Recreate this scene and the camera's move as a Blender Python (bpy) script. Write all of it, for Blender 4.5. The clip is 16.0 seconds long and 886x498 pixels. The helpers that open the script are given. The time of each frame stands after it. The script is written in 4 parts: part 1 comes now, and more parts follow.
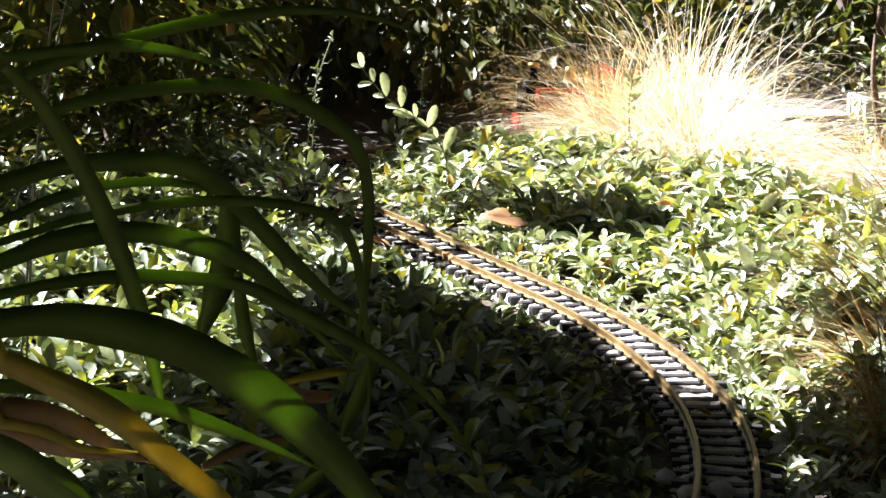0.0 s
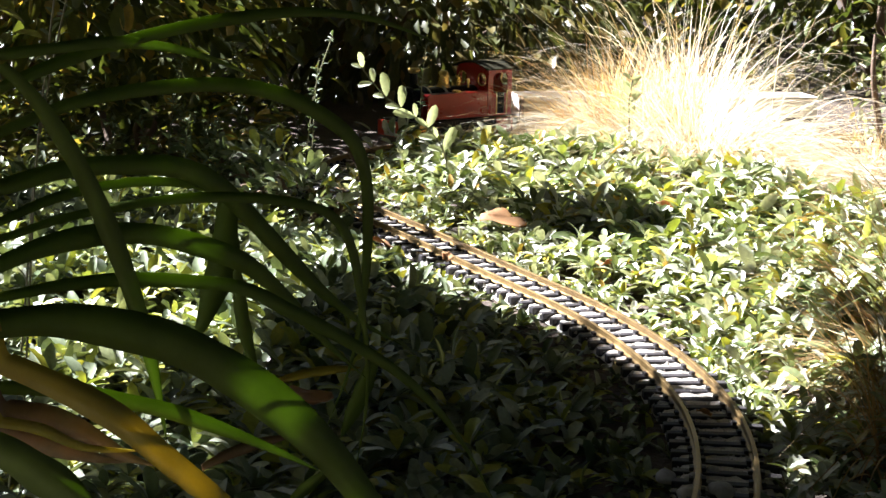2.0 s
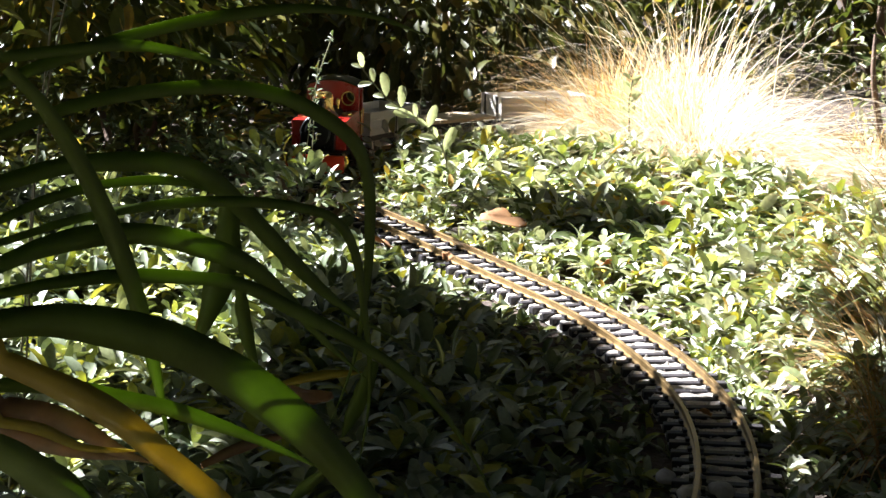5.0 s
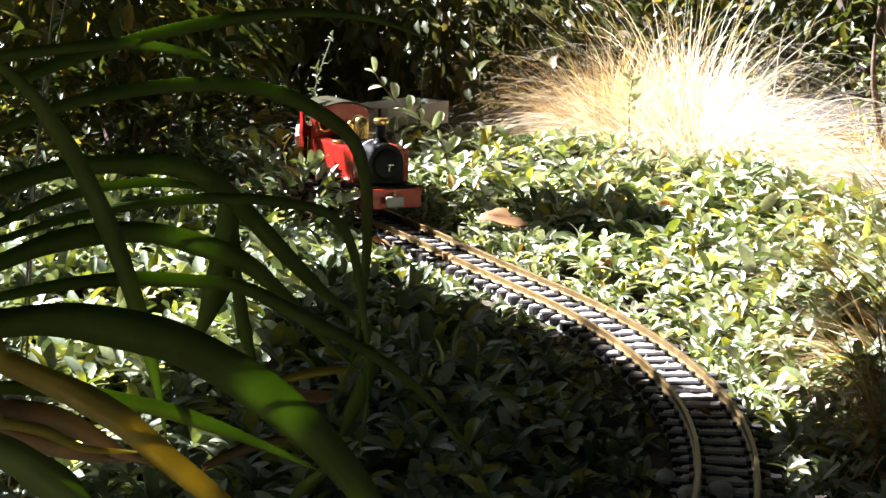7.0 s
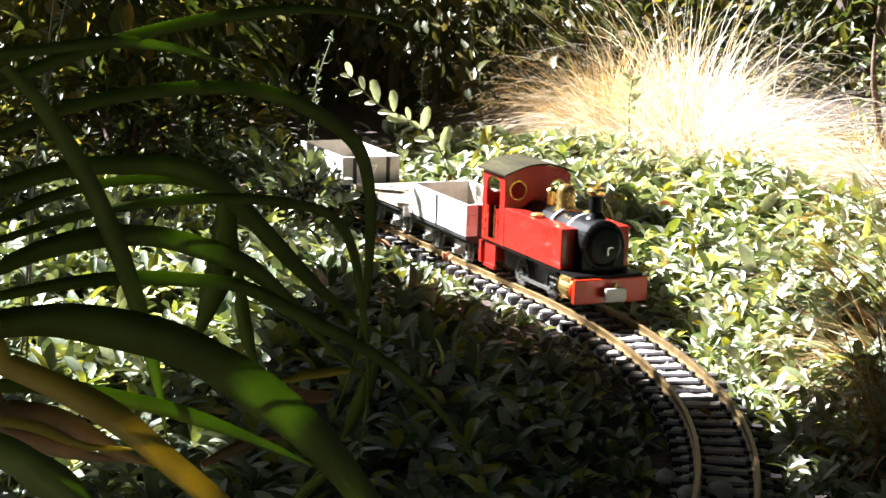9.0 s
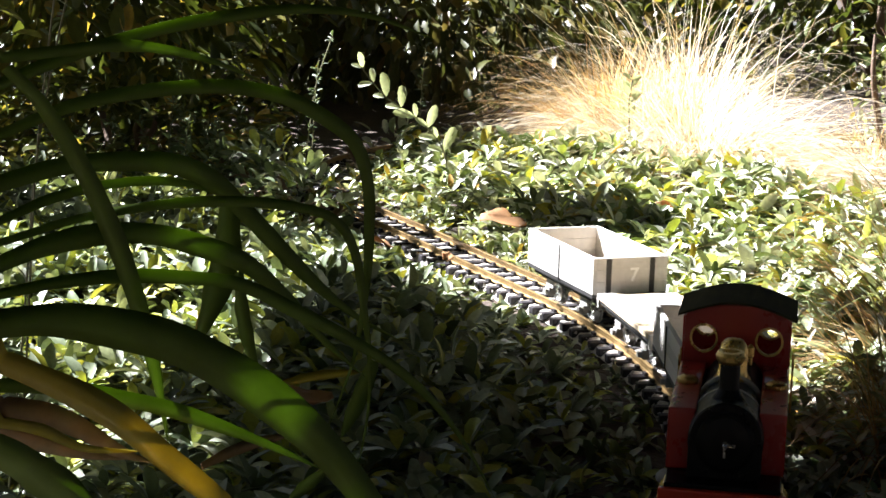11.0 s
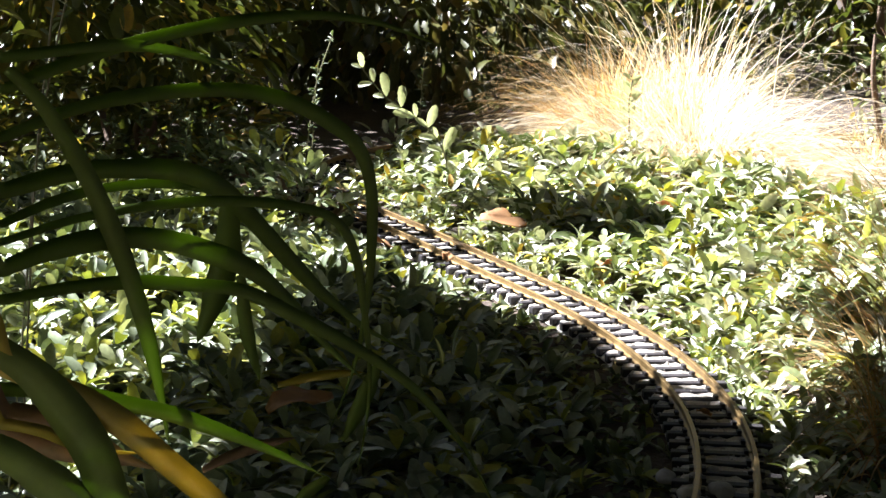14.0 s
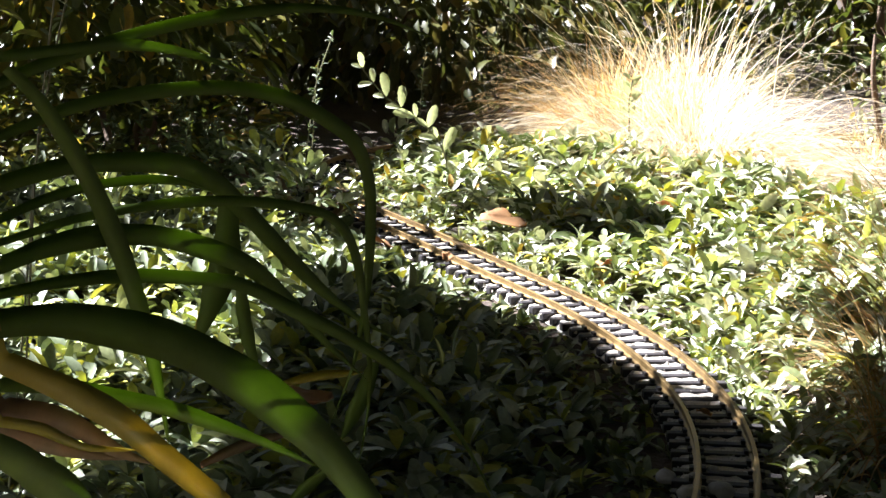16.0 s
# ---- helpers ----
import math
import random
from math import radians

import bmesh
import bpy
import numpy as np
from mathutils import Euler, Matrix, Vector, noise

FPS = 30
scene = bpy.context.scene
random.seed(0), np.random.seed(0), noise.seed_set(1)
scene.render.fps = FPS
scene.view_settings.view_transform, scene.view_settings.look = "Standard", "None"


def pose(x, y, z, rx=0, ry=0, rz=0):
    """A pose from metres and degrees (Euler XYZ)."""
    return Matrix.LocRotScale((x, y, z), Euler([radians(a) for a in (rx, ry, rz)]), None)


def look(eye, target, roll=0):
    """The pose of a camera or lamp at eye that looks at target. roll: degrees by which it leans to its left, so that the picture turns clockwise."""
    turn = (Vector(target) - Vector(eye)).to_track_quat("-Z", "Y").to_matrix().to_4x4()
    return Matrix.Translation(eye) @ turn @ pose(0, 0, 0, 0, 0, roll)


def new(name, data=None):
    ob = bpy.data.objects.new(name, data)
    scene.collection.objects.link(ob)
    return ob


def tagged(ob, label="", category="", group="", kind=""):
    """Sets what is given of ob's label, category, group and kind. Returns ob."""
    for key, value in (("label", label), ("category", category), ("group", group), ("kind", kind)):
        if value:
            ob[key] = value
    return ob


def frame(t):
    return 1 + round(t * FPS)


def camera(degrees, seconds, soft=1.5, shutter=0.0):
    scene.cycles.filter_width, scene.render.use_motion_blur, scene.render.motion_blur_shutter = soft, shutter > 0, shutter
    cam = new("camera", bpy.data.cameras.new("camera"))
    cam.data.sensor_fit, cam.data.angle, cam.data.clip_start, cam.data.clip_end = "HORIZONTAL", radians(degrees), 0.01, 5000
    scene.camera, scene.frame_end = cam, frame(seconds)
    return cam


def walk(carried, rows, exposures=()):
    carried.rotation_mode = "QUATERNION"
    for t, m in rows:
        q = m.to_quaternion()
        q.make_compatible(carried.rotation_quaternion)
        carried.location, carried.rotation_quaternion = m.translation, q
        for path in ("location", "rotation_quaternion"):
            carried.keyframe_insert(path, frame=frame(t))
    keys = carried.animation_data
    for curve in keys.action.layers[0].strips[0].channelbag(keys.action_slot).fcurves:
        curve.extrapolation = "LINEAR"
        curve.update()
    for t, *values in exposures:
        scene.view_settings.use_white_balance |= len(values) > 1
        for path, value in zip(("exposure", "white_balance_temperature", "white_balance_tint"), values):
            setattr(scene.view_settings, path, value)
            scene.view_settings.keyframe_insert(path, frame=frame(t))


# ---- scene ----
# ---- camera ----
cam = camera(26.0, 16.0, soft=1.5, shutter=0.3)
EYE = Vector((0, 0, 0.4322))
CAM = look(EYE, EYE + Vector((0, 0.98219, -0.18788)), 1.69)
walk(cam, [(0.0, CAM), (16.0, CAM)], exposures=[(0.0, 2.85, 5900, 14), (16.0, 2.85, 5900, 14)])

# ---- light ----
SUN_DIR = Vector((-0.66, 0.36, 0.66)).normalized()
world = bpy.data.worlds.new("sky")
scene.world = world
world.use_nodes = True
wn = world.node_tree.nodes
sky = wn.new("ShaderNodeTexSky")
sky.sky_type = "NISHITA"
sky.sun_disc = False
sky.sun_elevation = math.asin(SUN_DIR.z)
sky.sun_rotation = math.atan2(SUN_DIR.x, SUN_DIR.y)
world.node_tree.links.new(sky.outputs[0], wn["Background"].inputs[0])
wn["Background"].inputs[1].default_value = 0.007
sun = new("sun", bpy.data.lights.new("sun", "SUN"))
sun.data.energy = 5.0
sun.data.angle = radians(0.53)
sun.data.color = (1.0, 0.965, 0.92)
sun.matrix_world = look(SUN_DIR * 20, (0, 0, 0))


# ---- materials ----
def node_mat(name):
    m = bpy.data.materials.new(name)
    m.use_nodes = True
    nt = m.node_tree
    return m, nt, nt.nodes["Principled BSDF"]


def ramp(nt, stops):
    r = nt.nodes.new("ShaderNodeValToRGB")
    els = r.color_ramp.elements
    while len(els) < len(stops):
        els.new(0.5)
    for e, (pos, col) in zip(els, stops):
        e.position = pos
        e.color = (*col, 1)
    return r


def noise_tex(nt, scale, detail=4, rough=0.6, coord="Object"):
    tc = nt.nodes.new("ShaderNodeTexCoord")
    n = nt.nodes.new("ShaderNodeTexNoise")
    n.inputs["Scale"].default_value = scale
    n.inputs["Detail"].default_value = detail
    n.inputs["Roughness"].default_value = rough
    nt.links.new(tc.outputs[coord], n.inputs["Vector"])
    return n


def leaf_mat(name, stops, translucent=0.35, rough=0.45, grain=180, tint=(1.0, 1.0, 0.55), spec=0.5):
    """Leaf: colour by leaf, mottled along it, light shining through."""
    m, nt, b = node_mat(name)
    geo = nt.nodes.new("ShaderNodeNewGeometry")
    r = ramp(nt, stops)
    nt.links.new(geo.outputs["Random Per Island"], r.inputs[0])
    n = noise_tex(nt, grain, 5)
    n2 = noise_tex(nt, grain / 9, 3)
    add = nt.nodes.new("ShaderNodeMath")
    add.operation = "ADD"
    nt.links.new(n.outputs[0], add.inputs[0])
    nt.links.new(n2.outputs[0], add.inputs[1])
    mr = nt.nodes.new("ShaderNodeMapRange")
    mr.inputs[1].default_value, mr.inputs[2].default_value = 0.7, 1.3
    mr.inputs[3].default_value, mr.inputs[4].default_value = 0.7, 1.25
    nt.links.new(add.outputs[0], mr.inputs[0])
    mul = nt.nodes.new("ShaderNodeMix")
    mul.data_type, mul.blend_type = "RGBA", "MULTIPLY"
    mul.inputs[0].default_value = 1
    nt.links.new(r.outputs[0], mul.inputs[6])
    nt.links.new(mr.outputs[0], mul.inputs[7])
    nt.links.new(mul.outputs[2], b.inputs["Base Color"])
    b.inputs["Roughness"].default_value = rough
    b.inputs["Specular IOR Level"].default_value = spec
    bump = nt.nodes.new("ShaderNodeBump")
    bump.inputs["Strength"].default_value = 0.25
    bump.inputs["Distance"].default_value = 0.001
    nt.links.new(n.outputs[0], bump.inputs["Height"])
    nt.links.new(bump.outputs[0], b.inputs["Normal"])
    tr = nt.nodes.new("ShaderNodeBsdfTranslucent")
    tm = nt.nodes.new("ShaderNodeMix")
    tm.data_type, tm.blend_type = "RGBA", "MULTIPLY"
    tm.inputs[0].default_value = 1
    tm.inputs[7].default_value = (*tint, 1)
    nt.links.new(mul.outputs[2], tm.inputs[6])
    nt.links.new(tm.outputs[2], tr.inputs[0])
    mx = nt.nodes.new("ShaderNodeMixShader")
    mx.inputs[0].default_value = translucent
    nt.links.new(b.outputs[0], mx.inputs[1])
    nt.links.new(tr.outputs[0], mx.inputs[2])
    nt.links.new(mx.outputs[0], nt.nodes["Material Output"].inputs[0])
    return m


def hard_mat(name, stops, rough=0.5, metal=0.0, scale=40, bump=0.3, dist=0.001, stretch=(1, 1, 1), coat=0.0, rvar=0.15):
    """Paint, metal, wood, stone: a two-scale mottling with wear in the gloss."""
    m, nt, b = node_mat(name)
    n = noise_tex(nt, scale, 6, 0.65)
    mp = nt.nodes.new("ShaderNodeMapping")
    mp.inputs["Scale"].default_value = stretch
    tc = nt.nodes.new("ShaderNodeTexCoord")
    nt.links.new(tc.outputs["Object"], mp.inputs[0])
    nt.links.new(mp.outputs[0], n.inputs["Vector"])
    n2 = noise_tex(nt, scale * 7, 4)
    nt.links.new(mp.outputs[0], n2.inputs["Vector"])
    mixn = nt.nodes.new("ShaderNodeMix")
    mixn.inputs[0].default_value = 0.35
    nt.links.new(n.outputs[0], mixn.inputs[2])
    nt.links.new(n2.outputs[0], mixn.inputs[3])
    oi = nt.nodes.new("ShaderNodeObjectInfo")
    off = nt.nodes.new("ShaderNodeMath")
    off.operation = "MULTIPLY_ADD"
    off.inputs[1].default_value = 0.16
    nt.links.new(oi.outputs["Random"], off.inputs[0])
    sub = nt.nodes.new("ShaderNodeMath")
    sub.operation = "ADD"
    sub.inputs[1].default_value = -0.08
    nt.links.new(mixn.outputs[0], sub.inputs[0])
    nt.links.new(sub.outputs[0], off.inputs[2])
    r = ramp(nt, stops)
    nt.links.new(off.outputs[0], r.inputs[0])
    nt.links.new(r.outputs[0], b.inputs["Base Color"])
    mr = nt.nodes.new("ShaderNodeMapRange")
    mr.inputs[1].default_value, mr.inputs[2].default_value = 0.3, 0.7
    mr.inputs[3].default_value, mr.inputs[4].default_value = max(0.02, rough - rvar), min(1, rough + rvar)
    nt.links.new(mixn.outputs[0], mr.inputs[0])
    nt.links.new(mr.outputs[0], b.inputs["Roughness"])
    b.inputs["Metallic"].default_value = metal
    b.inputs["Coat Weight"].default_value = coat
    bp = nt.nodes.new("ShaderNodeBump")
    bp.inputs["Strength"].default_value = bump
    bp.inputs["Distance"].default_value = dist
    nt.links.new(mixn.outputs[0], bp.inputs["Height"])
    nt.links.new(bp.outputs[0], b.inputs["Normal"])
    return m


M_SOIL = hard_mat("soil", [(0.3, (0.025, 0.018, 0.012)), (0.55, (0.06, 0.042, 0.028)), (0.75, (0.13, 0.1, 0.07))], 0.95, scale=14, bump=1.0, dist=0.02)
M_COVER = leaf_mat("cover_leaf", [(0.0, (0.10, 0.14, 0.04)), (0.3, (0.26, 0.30, 0.15)), (0.6, (0.52, 0.53, 0.43)), (0.8, (0.66, 0.65, 0.56)), (0.86, (0.34, 0.40, 0.06)), (0.96, (0.44, 0.38, 0.05)), (1.0, (0.40, 0.24, 0.06))], 0.15, 0.34, 240, (1.0, 1.0, 0.4), 0.4)
M_COVER_B = leaf_mat("grey_cover_leaf", [(0.0, (0.07, 0.10, 0.04)), (0.45, (0.24, 0.28, 0.17)), (0.76, (0.48, 0.50, 0.39)), (0.83, (0.32, 0.38, 0.07)), (1.0, (0.46, 0.42, 0.08))], 0.14, 0.4, 240, (1.0, 1.0, 0.35), 0.35)
M_BUSH = leaf_mat("bush_leaf", [(0.0, (0.05, 0.07, 0.018)), (0.6, (0.10, 0.12, 0.03)), (0.85, (0.2, 0.19, 0.05)), (1.0, (0.38, 0.27, 0.07))], 0.38, 0.35, 90, (1.0, 0.95, 0.35))
M_BUSH_DARK = leaf_mat("dark_bush_leaf", [(0.0, (0.05, 0.06, 0.016)), (0.7, (0.10, 0.105, 0.03)), (1.0, (0.22, 0.15, 0.05))], 0.35, 0.4, 90)
M_HERB = leaf_mat("herb_leaf", [(0.0, (0.09, 0.13, 0.06)), (1.0, (0.2, 0.24, 0.13))], 0.25, 0.5, 300)
M_STRAW = leaf_mat("straw", [(0.0, (0.46, 0.33, 0.16)), (0.35, (0.70, 0.62, 0.46)), (0.8, (0.85, 0.82, 0.72)), (1.0, (0.52, 0.52, 0.3))], 0.5, 0.45, 60, (1.0, 0.92, 0.7))
M_STRAW_DARK = leaf_mat("rust_grass", [(0.0, (0.22, 0.12, 0.04)), (0.5, (0.34, 0.23, 0.08)), (0.8, (0.3, 0.29, 0.09)), (1.0, (0.12, 0.16, 0.05))], 0.3, 0.5, 60, (1.0, 0.8, 0.4))
M_STRAW_RUST = leaf_mat("golden_grass", [(0.0, (0.42, 0.24, 0.09)), (0.5, (0.62, 0.44, 0.21)), (1.0, (0.76, 0.63, 0.38))], 0.45, 0.5, 60, (1.0, 0.85, 0.5))
M_BLADE = leaf_mat("lily_blade", [(0.0, (0.13, 0.19, 0.04)), (1.0, (0.18, 0.25, 0.06))], 0.5, 0.5, 30, (1.0, 1.0, 0.3), 0.18)
M_BLADE_YELLOW = leaf_mat("yellow_blade", [(0.0, (0.3, 0.26, 0.02)), (1.0, (0.42, 0.33, 0.03))], 0.4, 0.45, 40, (1.0, 0.9, 0.3))
M_BLADE_DEAD = leaf_mat("withered_blade", [(0.0, (0.12, 0.07, 0.03)), (1.0, (0.26, 0.18, 0.09))], 0.25, 0.7, 60, (1.0, 0.8, 0.5))
M_SPRIG = leaf_mat("sprig_leaf", [(0.0, (0.46, 0.52, 0.30)), (1.0, (0.62, 0.65, 0.48))], 0.35, 0.4, 120, (1, 1, 0.6))
M_STEM = leaf_mat("stem", [(0.0, (0.12, 0.12, 0.05)), (1.0, (0.2, 0.18, 0.09))], 0.1, 0.6, 120)
M_BARK = hard_mat("bark", [(0.3, (0.06, 0.04, 0.025)), (0.7, (0.2, 0.13, 0.08))], 0.9, scale=30, bump=1.0, dist=0.006, stretch=(1, 1, 0.3))
M_DEAD_LEAF = leaf_mat("dead_leaf", [(0.0, (0.42, 0.17, 0.05)), (0.6, (0.55, 0.36, 0.18)), (1.0, (0.66, 0.5, 0.32))], 0.25, 0.7, 90, (1, 0.8, 0.5))
M_STONE = hard_mat("pebble", [(0.25, (0.2, 0.19, 0.17)), (0.5, (0.36, 0.34, 0.3)), (0.8, (0.6, 0.57, 0.5))], 0.8, scale=35, bump=0.5, dist=0.002)
M_GRIT = hard_mat("ballast_grit", [(0.25, (0.34, 0.31, 0.27)), (0.5, (0.52, 0.48, 0.42)), (0.75, (0.68, 0.64, 0.57))], 0.9, scale=160, bump=1.0, dist=0.004)
M_RAIL = hard_mat("tarnished_brass_rail", [(0.3, (0.14, 0.09, 0.035)), (0.55, (0.30, 0.20, 0.08)), (0.8, (0.48, 0.34, 0.15))], 0.42, 0.75, scale=60, bump=0.3)
M_SLEEPER = hard_mat("sleeper_plastic", [(0.3, (0.012, 0.01, 0.012)), (0.6, (0.028, 0.024, 0.025)), (0.8, (0.08, 0.07, 0.06))], 0.6, scale=50, bump=0.5, dist=0.001, stretch=(0.3, 1, 1))
M_RED = hard_mat("red_paint", [(0.2, (0.28, 0.010, 0.006)), (0.6, (0.34, 0.014, 0.008)), (0.85, (0.30, 0.025, 0.016))], 0.32, scale=18, bump=0.06, coat=0.3)
M_BEAM = hard_mat("orange_red_paint", [(0.2, (0.46, 0.022, 0.004)), (0.7, (0.55, 0.034, 0.005))], 0.35, scale=25, bump=0.08, coat=0.2)
M_BLACK = hard_mat("black_paint", [(0.2, (0.004, 0.004, 0.0045)), (0.7, (0.007, 0.007, 0.007)), (0.9, (0.02, 0.019, 0.017))], 0.34, scale=30, bump=0.1)
M_BLACK.node_tree.nodes["Principled BSDF"].inputs["Specular IOR Level"].default_value = 0.12
M_BRASS = hard_mat("brass", [(0.2, (0.55, 0.36, 0.1)), (0.7, (0.78, 0.56, 0.2)), (0.9, (0.5, 0.33, 0.1))], 0.3, 0.9, scale=50, bump=0.15)
M_STEEL = hard_mat("steel", [(0.2, (0.38, 0.38, 0.37)), (0.8, (0.62, 0.61, 0.59))], 0.3, 0.95, scale=60, bump=0.15)
# the ramp's pale streaks stand in for dappled light on the roof
M_ROOF = hard_mat("dappled_roof_paint", [(0.3, (0.012, 0.012, 0.007)), (0.5, (0.016, 0.015, 0.008)), (0.64, (0.045, 0.04, 0.019)), (0.88, (0.11, 0.1, 0.055))], 0.85, scale=14, bump=0.3, stretch=(0.25, 1, 1))
M_ROOF.node_tree.nodes["Principled BSDF"].inputs["Specular IOR Level"].default_value = 0.1
M_WOOD_WHITE = hard_mat("pale_grey_wood", [(0.25, (0.42, 0.4, 0.36)), (0.5, (0.6, 0.57, 0.52)), (0.8, (0.72, 0.69, 0.63))], 0.7, scale=22, bump=0.4, dist=0.0008, stretch=(0.15, 1, 1))
M_WOOD_TAN = hard_mat("bare_wood", [(0.25, (0.45, 0.34, 0.2)), (0.5, (0.58, 0.46, 0.3)), (0.8, (0.66, 0.56, 0.4))], 0.75, scale=22, bump=0.4, dist=0.0008, stretch=(0.12, 1, 1))
M_BUFFER = hard_mat("grey_casting", [(0.2, (0.3, 0.29, 0.27)), (0.8, (0.5, 0.48, 0.44))], 0.55, 0.2, scale=50, bump=0.3)
M_WHITE = hard_mat("white_paint", [(0.2, (0.82, 0.8, 0.77)), (0.8, (0.88, 0.87, 0.84))], 0.6, scale=50)
M_DARK = hard_mat("frame_black", [(0.2, (0.008, 0.008, 0.008)), (0.8, (0.03, 0.027, 0.024))], 0.6, scale=50, bump=0.3)


# ---- geometry helpers ----
def mesh_ob(name, bm, mat, parent=None, label=""):
    me = bpy.data.meshes.new(name)
    bm.normal_update()
    bm.to_mesh(me)
    bm.free()
    me.materials.append(mat)
    ob = new(name, me)
    if parent:
        ob.parent = parent
    if label:
        ob["label"] = label
    return ob


def part(name, bm, mat, parent, label="", smooth=False):
    ob = mesh_ob(name, bm, mat, parent, label)
    if smooth:
        for f in ob.data.polygons:
            f.use_smooth = True
    return ob


def array_ob(name, verts, faces, mat, parent=None, smooth=True):
    me = bpy.data.meshes.new(name)
    me.from_pydata(verts, [], faces)
    me.update()
    me.materials.append(mat)
    if smooth:
        me.polygons.foreach_set("use_smooth", [True] * len(me.polygons))
    ob = new(name, me)
    if parent:
        ob.parent = parent
    return ob


def box(bm, x0, x1, y0, y1, z0, z1, bevel=0.0, rot=None):
    r = bmesh.ops.create_cube(bm, size=1)
    vs = r["verts"]
    for v in vs:
        v.co = Vector(((x0 + x1) / 2 + v.co.x * (x1 - x0), (y0 + y1) / 2 + v.co.y * (y1 - y0), (z0 + z1) / 2 + v.co.z * (z1 - z0)))
    if bevel:
        es = {e for v in vs for e in v.link_edges}
        bmesh.ops.bevel(bm, geom=list(es), offset=bevel, segments=2, affect="EDGES", profile=0.6)
    return bm


def tube(bm, profile, m, seg=24, cap=True):
    """A turned form: (radius, height) rows round the local z of m."""
    rings = []
    for r, h in profile:
        rings.append([bm.verts.new(m @ Vector((r * math.cos(2 * math.pi * i / seg), r * math.sin(2 * math.pi * i / seg), h))) for i in range(seg)])
    for a, b in zip(rings, rings[1:]):
        for i in range(seg):
            bm.faces.new((a[i], a[(i + 1) % seg], b[(i + 1) % seg], b[i]))
    if cap:
        bm.faces.new(rings[0][::-1])
        bm.faces.new(rings[-1])
    return bm


X_AXIS = pose(0, 0, 0, 0, 90, 0)
Y_AXIS = pose(0, 0, 0, -90, 0, 0)


def sweep(bm, section, line, up=Vector((0, 0, 1))):
    """A closed section (sideways, up) carried along a line of points."""
    rings = []
    for i, p in enumerate(line):
        d = (line[min(i + 1, len(line) - 1)] - line[max(i - 1, 0)]).normalized()
        side = d.cross(up).normalized()
        u = side.cross(d)
        rings.append([bm.verts.new(p + side * a + u * b) for a, b in section])
    n = len(section)
    for a, b in zip(rings, rings[1:]):
        for i in range(n):
            bm.faces.new((a[i], b[i], b[(i + 1) % n], a[(i + 1) % n]))
    bm.faces.new(rings[0])
    bm.faces.new(rings[-1][::-1])
    return bm


def spline(points, n):
    """n points of a smooth line through the given ones."""
    P = [Vector(p) for p in points]
    out = []
    for k in range(n):
        u = k / (n - 1) * (len(P) - 1)
        i = min(int(u), len(P) - 2)
        t = u - i
        p0, p1, p2, p3 = P[max(i - 1, 0)], P[i], P[i + 1], P[min(i + 2, len(P) - 1)]
        out.append(0.5 * (2 * p1 + (p2 - p0) * t + (2 * p0 - 5 * p1 + 4 * p2 - p3) * t * t + (3 * p1 - p0 - 3 * p2 + p3) * t ** 3))
    return out


RNG = np.random.default_rng(7)


def unit(a):
    return a / np.maximum(np.linalg.norm(a, axis=1, keepdims=True), 1e-9)


def leaf_cloud(name, base, along, normal, length, width, mat, parent=None, curl=0.25, fold=0.25):
    """Many leaves in one mesh: pointed ovals with a folded midrib and a drooping tip."""
    n = len(base)
    d = unit(along)
    s = unit(np.cross(d, normal))
    u = np.cross(s, d)
    L, Wd = length[:, None], width[:, None]
    c = RNG.uniform(0.4, 1.6, (n, 1)) * curl

    def pt(t, side, lift):
        return base + d * L * t + s * Wd * side + u * (Wd * abs(side) * fold * 2 - L * c * t * t + lift)
    rows = [pt(0, 0, 0)]
    for t, w in ((0.28, 0.36), (0.64, 0.5), (0.91, 0.34)):
        rows += [pt(t, -w, 0), pt(t, 0, 0), pt(t, w, 0)]
    rows.append(pt(1.0, 0, 0))
    V = np.stack(rows, 1).reshape(-1, 3)
    shape = ((0, 2, 1), (0, 3, 2), (1, 2, 5, 4), (2, 3, 6, 5), (4, 5, 8, 7), (5, 6, 9, 8), (7, 8, 10), (8, 9, 10))
    faces = [tuple(11 * i + k for k in f) for i in range(n) for f in shape]
    return array_ob(name, V.tolist(), faces, mat, parent)


def blade_cloud(name, base, direction, length, width, droop, mat, parent=None, seg=6):
    """Many thin grass blades in one mesh, each an arching tapered strip with a keel."""
    n = len(base)
    d = unit(direction)
    flat = d * np.array([1, 1, 0])
    flat = unit(flat + 1e-6)
    side = unit(np.cross(flat, np.array([[0, 0, 1.0]])) + RNG.normal(0, 0.25, (n, 3)))
    rows = []
    for k in range(seg + 1):
        t = k / seg
        p = base + d * (length[:, None] * t) + (flat * 0.35 - np.array([[0, 0, 1.0]])) * (droop * length * t ** 2.2)[:, None]
        w = width[:, None] * (0.5 * (1 - t ** 1.5) + 0.06)
        rows += [p - side * w, p + side * w]
    V = np.stack(rows, 1).reshape(-1, 3)
    m = 2 * (seg + 1)
    faces = []
    for i in range(n):
        o = m * i
        for k in range(seg):
            a = o + 2 * k
            faces.append((a, a + 1, a + 3, a + 2))
    return array_ob(name, V.tolist(), faces, mat, parent)


# ---- the railway line ----
GAUGE = 0.045
BEND = 0.576
START = Vector((0.394 + BEND * math.cos(radians(102)), 3.40 - BEND + BEND * math.sin(radians(102))))


